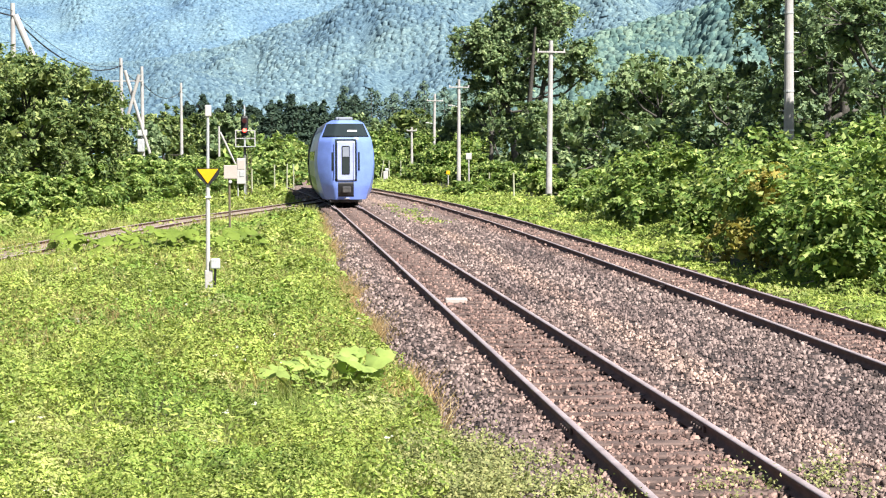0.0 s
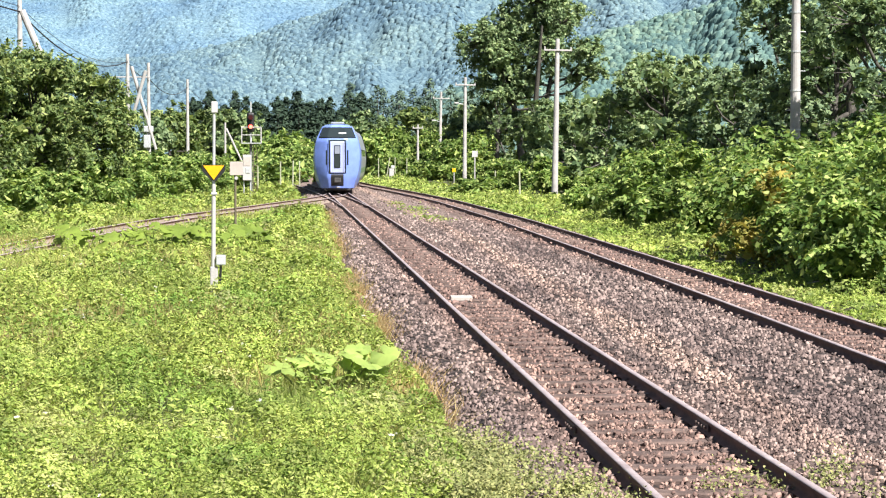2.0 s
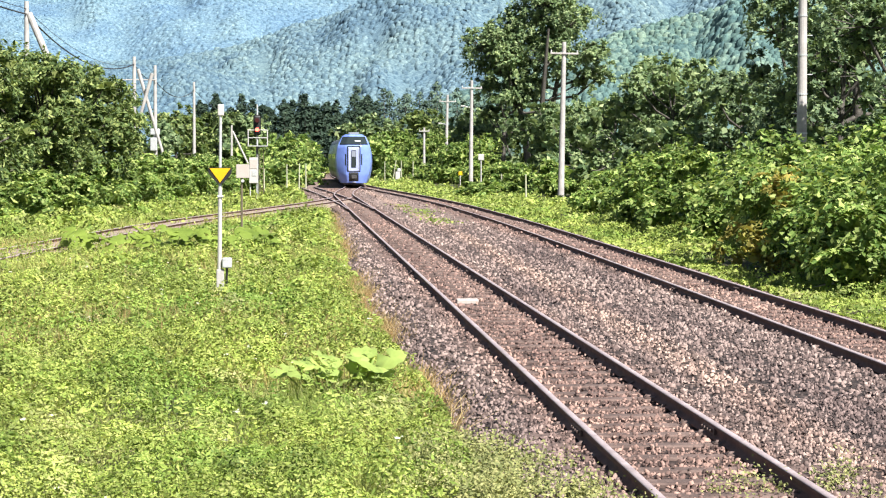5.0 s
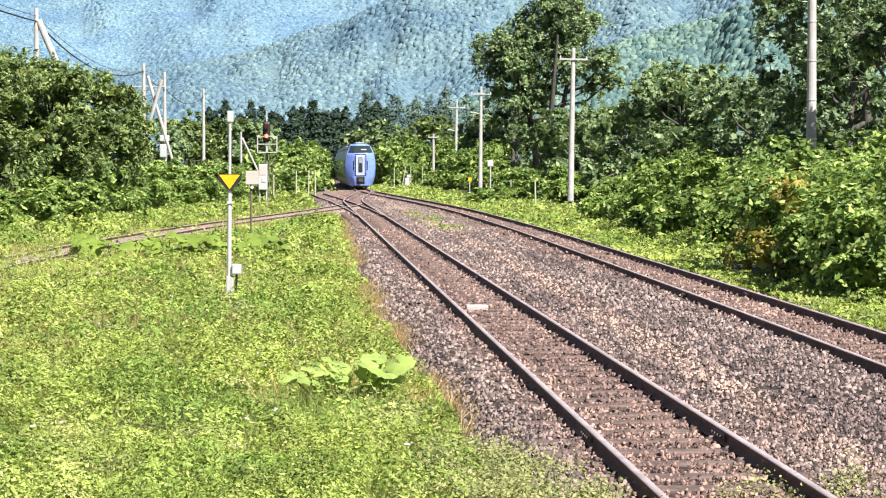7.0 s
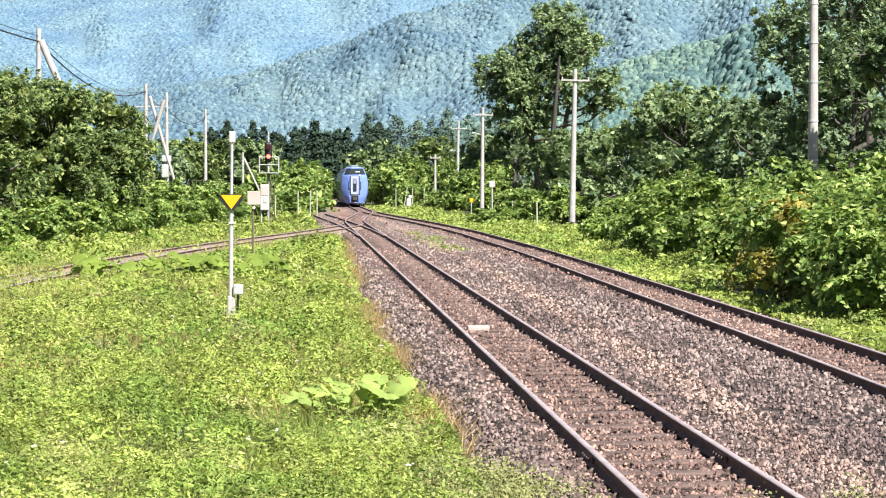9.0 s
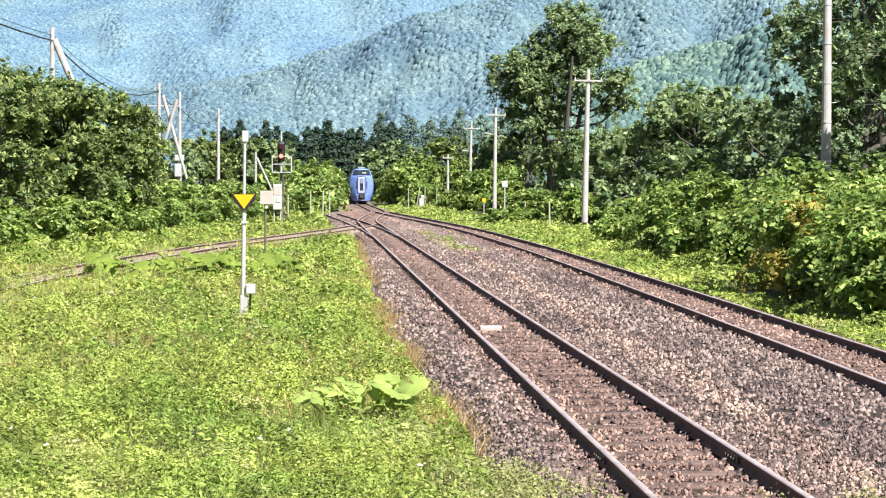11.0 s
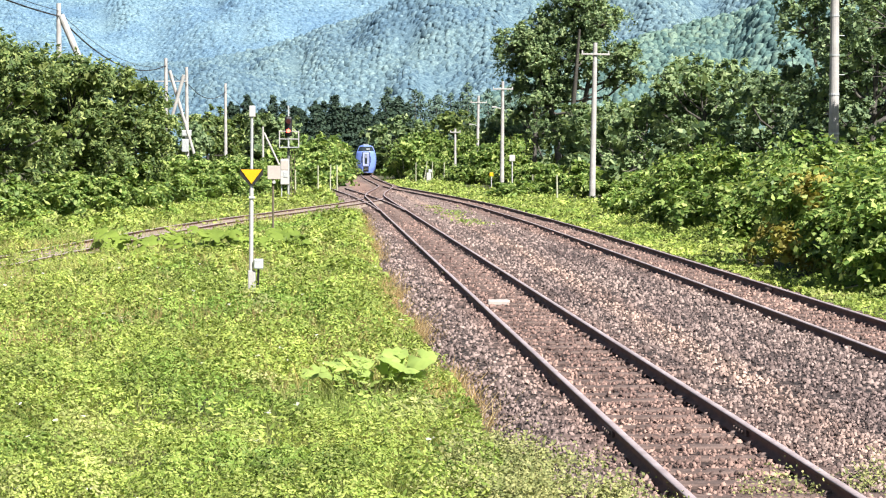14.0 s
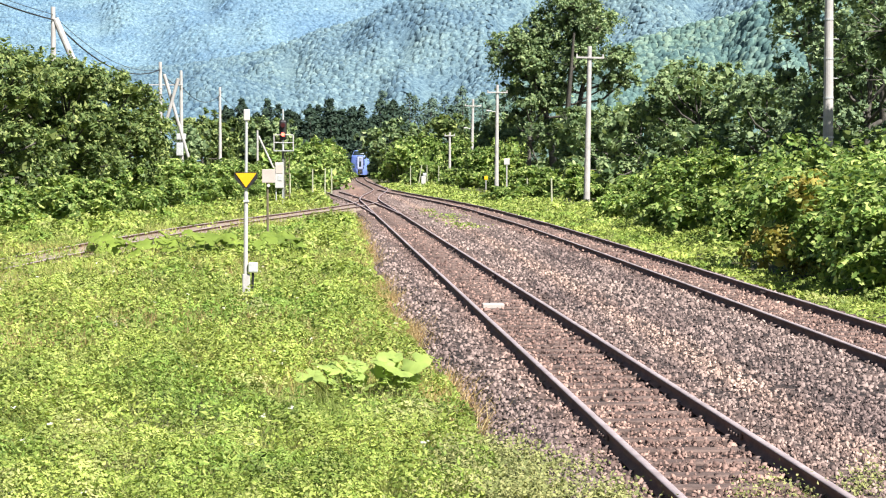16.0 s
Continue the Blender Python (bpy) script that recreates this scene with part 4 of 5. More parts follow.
def leafy_crown(lobes, count, leaf, seed, clumps=0.0, core=0.6, reach=0.33, aspect=0.58, shell=0.5):
    """Leaves on short shoots in many clumps, the clumps in the outer part of a few large lobes."""
    r = np.random.default_rng(seed)
    lobes = np.asarray(lobes, float)
    area = lobes[:, 3] * lobes[:, 5] + lobes[:, 3] * lobes[:, 4]
    n = int(clumps) or max(24, int(count / 60))
    pick = r.choice(len(lobes), n, p=area / area.sum())
    d = r.normal(0, 1, (n, 3))
    d /= np.linalg.norm(d, axis=1)[:, None]
    low = (d[:, 2] < -0.25) & (r.uniform(0, 1, n) < 0.65)
    d[low, 2] *= -1
    rad = 1.04 - shell * r.uniform(0, 1, n) ** 1.7 + np.abs(r.normal(0, 0.07, n))
    c = lobes[pick, :3] + d * lobes[pick, 3:] * rad[:, None]
    shoots = 6
    per = max(3, int(count / (n * shoots)))
    size = reach * lobes[pick, 3] * r.uniform(0.6, 1.35, n)
    way = d[:, None] * 0.75 + r.normal(0, 0.62, (n, shoots, 3)) + np.array([0, 0, 0.18])
    way /= np.linalg.norm(way, axis=2)[..., None]
    t = r.uniform(0.02, 1.0, (n, shoots, per))
    p = c[:, None, None] + way[:, :, None] * (t * size[:, None, None])[..., None]
    p += r.normal(0, 0.13, p.shape) * size[:, None, None, None]
    p[..., 2] -= 0.28 * t * t * size[:, None, None]
    nrm = np.broadcast_to(d[:, None, None] * 0.5 + way[:, :, None] * 0.25 + np.array([0, 0, 0.6]), p.shape)
    v, f = leaves(p.reshape(-1, 3), nrm.reshape(-1, 3), leaf, aspect, seed + 1, spread=0.5)
    keep = p.reshape(-1, 3)[:, 2] > 0.03
    v = v.reshape(-1, 4, 3)[keep].reshape(-1, 3)
    f = np.arange(len(v)).reshape(-1, 4)
    vs, fs, base = [v], [f], len(v)
    if core:
        # broad leaves deep inside, which close the crown
        m = 64
        e = r.normal(0, 1, (len(lobes), m, 3))
        e *= (core * r.uniform(0.2, 1.0, (len(lobes), m)) / np.linalg.norm(e, axis=2))[..., None]
        e = e * lobes[:, None, 3:] + lobes[:, None, :3]
        e = e.reshape(-1, 3)
        e[:, 2] = np.maximum(e[:, 2], 0.12)
        v, f = leaves(e, np.tile([0, 0, 1.0], (len(e), 1)), 1.75 * leaf, 0.7, seed + 2, spread=0.9)
        vs.append(v)
        fs.append(f + base)
    return np.concatenate(vs), np.concatenate(fs), c, pick


def tree(name, label, at, height, width, mat, seed, leaf=0.26, count=9000, low=0.25, lumps=12, group="trees", lobes=(0.30, 0.46), flat=0.8, core=0.6, form=None, stems=1, shell=0.6, reach=0.33, aspect=0.58):
    """A tree: one or more stems, a limb to each lobe of the crown, a twig to each clump of leaves."""
    r = np.random.default_rng(seed)
    t = thing(name, label, "tree", (at[0], at[1], -0.12), group=group)
    h, w = height, width / 2
    shape = list(form or [])
    if not form:
        shape.append((r.normal(0, 0.06) * w, 0.0, h * 0.97 - w * lobes[1] * flat, w * lobes[1], w * lobes[1], w * lobes[1] * flat))
        for k in range(lumps):
            z = h * (low + (0.86 - low) * (k + 0.5) / lumps)
            q = (z / h - low) / (1 - low)
            far = w * (0.25 + 0.85 * math.sin(math.pi * min(1, 0.22 + 0.70 * q))) * 0.72
            a = k * 2.399 + r.normal(0, 0.35)
            dd = far * math.sqrt(r.uniform(0.35, 1))
            s = w * r.uniform(*lobes)
            zz = min(max(z + r.normal(0, 0.04 * h), s * flat * 0.7), h - s * flat)
            shape.append((dd * math.cos(a), dd * math.sin(a), zz, s * r.uniform(0.85, 1.2), s * r.uniform(0.85, 1.2), s * flat))
    v, f, c, pick = leafy_crown(shape, count, leaf, seed, 0, core, reach, aspect, shell)
    limbs = []
    for k in range(stems):
        a, o = 2.1 * k + 0.6, (0.0 if stems == 1 else 0.09 * w)
        foot = np.array([o * math.cos(a), o * math.sin(a), -0.2])
        knee = np.array([2.6 * o * math.cos(a), 2.6 * o * math.sin(a), h * 0.34])
        tip = np.array([6.0 * o * math.cos(a) + r.normal(0, 0.2), 6.0 * o * math.sin(a), h * 0.74])
        limbs += [(foot, knee, 0.018 * h + 0.04, 0.013 * h + 0.03), (knee, tip, 0.013 * h + 0.03, 0.006 * h)]
    bases = [(q[0], q[1]) for q in limbs[1::2]]
    for k, q in enumerate(shape):
        lo, hi = bases[k % stems]
        u = min(0.95, max(0.0, (q[2] / h - 0.40) * 1.5))
        root, end = lo + (hi - lo) * u, np.array(q[:3])
        mid = (root + end) / 2 + np.array([0, 0, -0.04 * h])
        limbs += [(root, mid, 0.006 * h + 0.02, 0.005 * h + 0.01), (mid, end, 0.005 * h + 0.01, 0.003 * h + 0.008)]
        limbs += [(end, p, 0.0025 * h + 0.006, 0.006) for p in c[pick == k]]
    tv, tf = tubes(limbs)
    part("trunk", mesh_np("trunk", tv, tf, M_BARK, True), None, t)
    part("crown", mesh_np("crown", v, f, mat), None, t)
    return t


def sprays(starts, length, leaf, seed):
    """Arching shoots with leaves in two ranks."""
    r = np.random.default_rng(seed)
    vs = []
    for p0 in starts:
        a = r.uniform(0, 6.283)
        size = length * r.uniform(0.6, 1.3)
        fw = np.array([math.cos(a), math.sin(a), 0.0])
        sd = np.array([-math.sin(a), math.cos(a), 0.0])
        rise, fall = r.uniform(0.5, 1.0), r.uniform(0.9, 1.6)
        for k in range(14):
            t = (k + 1) / 14
            p = np.array(p0) + fw * size * t + np.array([0, 0, size * (rise * t - fall * t * t * 0.7)])
            out = sd * (1 if k % 2 else -1) * 0.85 + fw * 0.45 + np.array([0, 0, -0.25 + r.normal(0, 0.12)])
            wide = np.cross(out, (0, 0, 1.0))
            wide = wide / (np.linalg.norm(wide) + 1e-9) * leaf * 0.3
            ln = leaf * r.uniform(0.8, 1.25) * (1.1 - 0.45 * t)
            vs += [p, p + out * ln * 0.45 + wide + (0, 0, 0.01), p + out * ln + (0, 0, -0.03), p + out * ln * 0.45 - wide + (0, 0, 0.01)]
    v = np.array(vs)
    return v, np.arange(len(v)).reshape(-1, 4)


def bush(name, label, at, w, d, h, mat, seed, leaf=0.15, count=5000, group="bushes", stalks=True, shoots=5):
    """A thicket: leafy mounds of several sizes, with arching leafy shoots standing out of them."""
    r = np.random.default_rng(seed)
    t = thing(name, label, "bush", (at[0], at[1], -0.12), group=group)
    blobs, limbs = [], []
    n = max(7, int(w * d * 0.62))
    for k in range(n):
        x, y = r.uniform(-w / 2, w / 2), r.uniform(-d / 2, d / 2)
        e = 1 - 0.55 * max(abs(x) / (w / 2), abs(y) / (d / 2)) ** 3
        s = r.uniform(0.34, 0.85) * min(1.7, h / 2.5)
        z = max(0.25, h * e * r.uniform(0.45, 1.0) - 0.6 * s)
        blobs.append((x, y, z, s * 1.1, s * 1.1, s * 0.85))
        limbs.append(((x * 0.75, y * 0.75, 0), (x, y, z), 0.022, 0.010))
        limbs.append(((x * 0.75, y * 0.75, 0), (x * 1.05, y * 1.05, min(h, z + s)), 0.016, 0.006))
    tv, tf = tubes(limbs)
    tagged(part("stem", mesh_np("stem", tv, tf, M_STEM if stalks else M_BARK), None, t), kind="stuff")
    v, f, _, _ = leafy_crown(blobs, count, leaf, seed, max(40, count / 40), 0.62, 0.42, 0.62, 0.6)
    if shoots:
        starts = [(x + r.normal(0, 0.5) * a, y + r.normal(0, 0.5) * a, z + 0.55 * c) for x, y, z, a, _, c in blobs if z > 0.22 * h for _ in range(shoots)]
        v2, f2 = sprays(starts, 0.52 * h ** 0.5, leaf * 1.1, seed + 7)
        v, f = np.concatenate([v, v2]), np.concatenate([f, f2 + len(v)])
    part("foliage", mesh_np("foliage", v, f, mat), None, t)
    return t


def conifer(at, h, w, seed, mat=None):
    r = np.random.default_rng(seed)
    t = thing("spruce", "dark green spruce in the row behind the line", "tree", (at[0], at[1], -0.12), group="spruce row")
    part("trunk", rod((0, 0, -0.2), (0, 0, h * 0.97), 0.02 * h, 0.02, 8), M_BARK, t)
    n = 900
    z = h * (0.08 + 0.92 * r.uniform(0, 1, n) ** 1.25)
    tier = 0.72 + 0.28 * np.sin(z * 4.2 + seed) + r.normal(0, 0.08, n)
    rad = (w / 2) * np.clip(1 - z / h, 0.02, 1) ** 0.48 * tier * np.sqrt(r.uniform(0.25, 1, n))
    a = r.uniform(0, 6.283, n)
    c = np.stack([rad * np.cos(a), rad * np.sin(a), z - rad * 0.25], 1)
    nrm = np.stack([np.cos(a) * 0.5, np.sin(a) * 0.5, np.full(n, 0.9)], 1)
    v, f = leaves(c, nrm, 0.72, 0.5, seed, 0.9)
    part("crown", mesh_np("crown", v, f, mat or M_CONIFER), None, t)


def big_leaf_mesh(seed, radius, cup=0.22, lobes=16):
    """A broad round leaf with a notch, raised ribs and a wavy rim."""
    r = np.random.default_rng(seed)
    bm = bmesh.new()
    c = bm.verts.new((0, 0, 0))
    rings = []
    for q, rise in ((0.35, 0.03), (0.7, 0.02), (1.0, -0.10)):
        ring = []
        for k in range(lobes):
            a = 0.35 + (2 * math.pi - 0.7) * k / (lobes - 1)
            rr = radius * q * (1 + (0.07 * math.cos(k * math.pi) if q == 1.0 else 0) + r.normal(0, 0.03))
            ring.append(bm.verts.new((rr * math.cos(a), rr * math.sin(a), radius * (rise + cup * q * q * 0.6 * math.cos(2 * a) + 0.05 * q * math.cos(k * math.pi)))))
        rings.append(ring)
    for k in range(lobes - 1):
        bm.faces.new((c, rings[0][k], rings[0][k + 1]))
        for a, b in zip(rings, rings[1:]):
            bm.faces.new((a[k], b[k], b[k + 1], a[k + 1]))
    return bm


def butterbur(at, count, spread, radius, height, mat, seed, label):
    r = np.random.default_rng(seed)
    t = thing("butterbur_plant", label, "plant", (at[0], at[1], -0.1), group="butterbur plants")
    for k in range(count):
        a = r.uniform(0, 6.283)
        d = spread * math.sqrt(r.uniform(0.02, 1))
        x, y, z = d * math.cos(a), d * math.sin(a) * 0.6, height * r.uniform(0.45, 1.0)
        lf = part("leaf", from_bm("leaf", big_leaf_mesh(seed * 50 + k, radius * r.uniform(0.65, 1.15)), mat, True), None, t)
        lf.matrix_basis = pose(x, y, z, r.uniform(0, 42), r.uniform(-30, 30), r.uniform(-40, 40)) @ pose(0, 0, 0, 0, 0, r.uniform(0, 360))
        part("stalk", rod((x * 0.4, y * 0.4, 0), (x, y, z - 0.01), 0.012, 0.009, 6), M_STEM, t)
    return t


def field_points(n, y0, y1, edge=0.0):
    """Random places on the open ground to the west of the ballast."""
    y = rng.uniform(y0, y1, n)
    lim = (-0.150 * y - 0.4)
    x = lim + (left_edge(y) + edge - lim) * rng.uniform(0, 1, n)
    return x, y


def build_meadow():
    vs, fs, gv, gf, b1, b2 = [], [], [], [], 0, 0
    fv = []
    for y0, y1, dens, size, gh in ((12.8, 18, 3300, 0.033, 0.17), (18, 26, 1600, 0.044, 0.20), (26, 40, 600, 0.064, 0.22), (40, 66, 250, 0.115, 0.26), (66, 110, 80, 0.18, 0.30), (110, 190, 12, 0.32, 0.35)):
        n = int((y1 - y0) * (0.15 * (y0 + y1) / 2 + 1.6) * dens)
        x, y = field_points(n, y0, y1, 0.1)
        b_, gx, gy, _ = domes(x, y, 0.36 + size * 1.8, 21, 0.45, 0.5)
        c_, hx, hy, _ = domes(x + 5, y + 3, 0.12 + size, 25, 0.6, 0.4)
        hgt = 0.01 + (0.37 * b_ + 0.11 * c_) * (0.55 + 0.9 * value_noise(x * 0.6, y * 0.4, 22))
        hgt *= np.where(((x - 0.4) / 0.95) ** 2 + ((y - 20.6) / 1.7) ** 2 < 1, 0.3, 1.0)
        hgt *= np.clip(0.5 + (left_edge(y) - x) / 0.9, 0.4, 1.0)
        hgt *= np.where(abs(x - line_c(y) - 0.4) < 2.4, 0.55, 1.0)
        ok = ~((abs(x - line_c(y)) < 1.0) & (rng.uniform(0, 1, n) < np.interp(y, [40, 60, 90], [0.5, 0.88, 0.97])))
        ok &= (b_ + 0.5 * c_ + 0.22 * rng.uniform(-1, 1, n) > 0.60)
        x, y, hgt, gx, gy, hx, hy = (q[ok] for q in (x, y, hgt, gx, gy, hx, hy))
        n1 = len(x)
        z = -0.1 + hgt * (1 - 0.45 * rng.uniform(0, 1, n1) ** 2.5)
        nrm = np.stack([gx + 0.5 * hx + rng.normal(0, 0.18, n1), gy + 0.5 * hy + rng.normal(0, 0.18, n1), np.full(n1, 0.85)], 1)
        v, f = leaves(np.stack([x, y, z], 1), nrm, size, 0.52, int(y0 * 10), -0.35, spread=0.26)
        vs.append(v)
        fs.append(f + b1)
        b1 += len(v)
        n2 = int(n * 0.62)
        x, y = field_points(n2, y0, y1, 0.08)
        ok = (value_noise(x * 0.8, y * 0.5, 31) + 0.4 * rng.uniform(-1, 1, n2) - 0.45 * np.clip(1 - (left_edge(y) - x) / 0.8, 0, 1) > 0.42) & ~((abs(x - line_c(y)) < 1.0) & (rng.uniform(0, 1, n2) < np.interp(y, [40, 60, 90], [0.3, 0.8, 0.93])))
        v, f = blades(np.stack([x, y, np.full(n2, -0.1)], 1)[ok], gh * 1.1, size * 0.2, int(y0 * 10) + 3)
        gv.append(v)
        gf.append(f + b2)
        b2 += len(v)
    # upright weeds: leaves up a stalk
    n = 1900
    x, y = field_points(n, 13, 52, -0.05)
    hh = rng.uniform(0.25, 0.58, n)
    lv = 18
    tt = rng.uniform(0.25, 1.0, (n, lv))
    ang = rng.uniform(0, 6.283, (n, lv))
    rr = 0.055 * (1.15 - tt) + 0.02
    c = np.stack([x[:, None] + rr * np.cos(ang), y[:, None] + rr * np.sin(ang), -0.1 + hh[:, None] * tt], -1).reshape(-1, 3)
    nr = np.stack([np.cos(ang) * 0.5, np.sin(ang) * 0.5, np.full(ang.shape, 0.9)], -1).reshape(-1, 3)
    v, f = leaves(c, nr, 0.062, 0.36, 611, 0.2)
    vs.append(v)
    fs.append(f + b1)
    b1 += len(v)
    tagged(new("meadow_weeds", mesh_np("meadow_weeds", np.concatenate(vs), np.concatenate(fs), M_WEED)), "bright green low clover and weed leaves", "weeds", kind="stuff")
    tagged(new("meadow_grass", mesh_np("meadow_grass", np.concatenate(gv), np.concatenate(gf), M_GRASS)), "tall yellow-green meadow grass blades", "grass", kind="stuff")
    # dry brown fringe along the stones
    n = 27000
    y = 17 + 71 * rng.uniform(0, 1, n) ** 1.2
    x = left_edge(y) + rng.normal(-0.06, 0.24, n)
    ok = value_noise(y * 0.35, x * 1.5, 41) + 0.3 * rng.uniform(-1, 1, n) > np.where(y < 27, 0.9, 0.45)
    v, f = blades(np.stack([x, y, np.full(n, -0.12)], 1)[ok], 0.22, 0.013, 77, 0.75)
    tagged(new("dry_grass", mesh_np("dry_grass", v, f, M_DRY)), "dry brown grass fringe along the ballast", "grass", kind="stuff")
    # pale patches of seeding grass
    n = 24000
    x, y = field_points(n, 21, 60, -0.1)
    ok = value_noise(x * 0.55, y * 0.30, 51) + 0.25 * rng.uniform(-1, 1, n) > 0.60
    v, f = blades(np.stack([x, y, np.full(n, -0.08)], 1)[ok], 0.36, 0.012, 78, 0.4)
    tagged(new("seeding_grass", mesh_np("seeding_grass", v, f, M_DRY)), "straw-coloured seeding grass stalks", "grass", kind="stuff")
    # grass on the far side, below the bushes
    vs, fs, b = [], [], 0
    for y0, y1, dens, size in ((28, 45, 420, 0.085), (45, 75, 180, 0.12), (75, 130, 56, 0.19), (130, 230, 16, 0.26)):
        n = int((y1 - y0) * 5.0 * dens)
        y = rng.uniform(y0, y1, n)
        x = right_edge(y) - 0.25 + 5.2 * rng.uniform(0, 1, n) ** 1.3
        b_, gx, gy, _ = domes(x, y, 0.5 + size * 1.5, 61, 0.45, 0.5)
        ok = (b_ + 0.3 * rng.uniform(-1, 1, n) > 0.22) & ~((x > right_edge(y) + 0.7) & (y > 38.5) & (y < 50) & (rng.uniform(0, 1, n) < 0.9))
        x, y, b_, gx, gy = (q[ok] for q in (x, y, b_, gx, gy))
        n = len(x)
        rise = 0.5 + 0.9 * np.clip((x - right_edge(y)) / 3.5, 0, 1)
        z = -0.1 + (0.03 + 0.36 * b_ * rise) * (1 - 0.5 * rng.uniform(0, 1, n) ** 2)
        nrm = np.stack([gx + rng.normal(0, 0.35, n), gy + rng.normal(-0.1, 0.35, n), np.full(n, 0.85)], 1)
        v, f = leaves(np.stack([x, y, z], 1), nrm, size, 0.45, int(y0) + 5, -0.3)
        vs.append(v)
        fs.append(f + b)
        b += len(v)
    tagged(new("verge_weeds", mesh_np("verge_weeds", np.concatenate(vs), np.concatenate(fs), M_WEED)), "green weeds on the verge below the bushes", "weeds", kind="stuff")
    # weeds between the tracks far off
    n = 1500
    y = rng.uniform(72, 100, n)
    x = 5.3 + rng.normal(0, 0.35, n)
    ok = value_noise(x * 1.2, y * 0.4, 71) > 0.45
    x, y, n = x[ok], y[ok], int(ok.sum())
    v, f = leaves(np.stack([x, y, rng.uniform(0, 0.2, n)], 1), np.tile([0, 0, 1.0], (n, 1)), 0.13, 0.5, 91)
    tagged(new("track_weeds", mesh_np("track_weeds", v, f, M_WEED)), "weeds growing between the two tracks", "weeds", kind="stuff")
    # stonecrop mats on the near ballast
    vs = []
    for k in range(250):
        cy = rng.uniform(13.0, 17.4)
        cx = rng.normal(1.6, 0.45) if k < 210 else rng.uniform(2.9, 4.6)
        if abs(abs(cx - 3.0) - 0.566) < 0.12 or (k >= 210 and cy > 15.2) or k < 210 and (cx > 0.9 + (17.8 - cy) * 0.55 or value_noise(np.array(cx * 2.6), np.array(cy * 1.6), 95) < 0.42):
            continue
        m = 150
        d = rng.normal(0, 1, (m, 3)) * (0.075, 0.075, 0.095)
        vs.append(np.array([cx, cy, 0.0]) + np.abs(d * (0, 0, 1)) + d * (1, 1, 0))
    c = np.concatenate(vs)
    v, f = leaves(c, np.tile([0, -0.2, 1.0], (len(c), 1)), 0.030, 0.6, 92, spread=0.6)
    tagged(new("stonecrop", mesh_np("stonecrop", v, f, M_SEDUM)), "pale grey-green stonecrop mats on the ballast", "weeds", kind="stuff")
    # white flower heads
    n = 64
    x, y = field_points(n, 13, 45, -0.1)
    c = np.repeat(np.stack([x, y, 0.12 + rng.uniform(0, 0.18, n)], 1), 9, 0) + rng.normal(0, 0.018, (n * 9, 3)) * (0.8, 0.8, 0.3)
    v, f = leaves(c, np.tile([0, -0.3, 1.0], (len(c), 1)), 0.026, 0.9, 93)
    tagged(new("white_flowers", mesh_np("white_flowers", v, f, M_FLOWER)), "small white flower heads in the meadow", "flowers", kind="stuff")


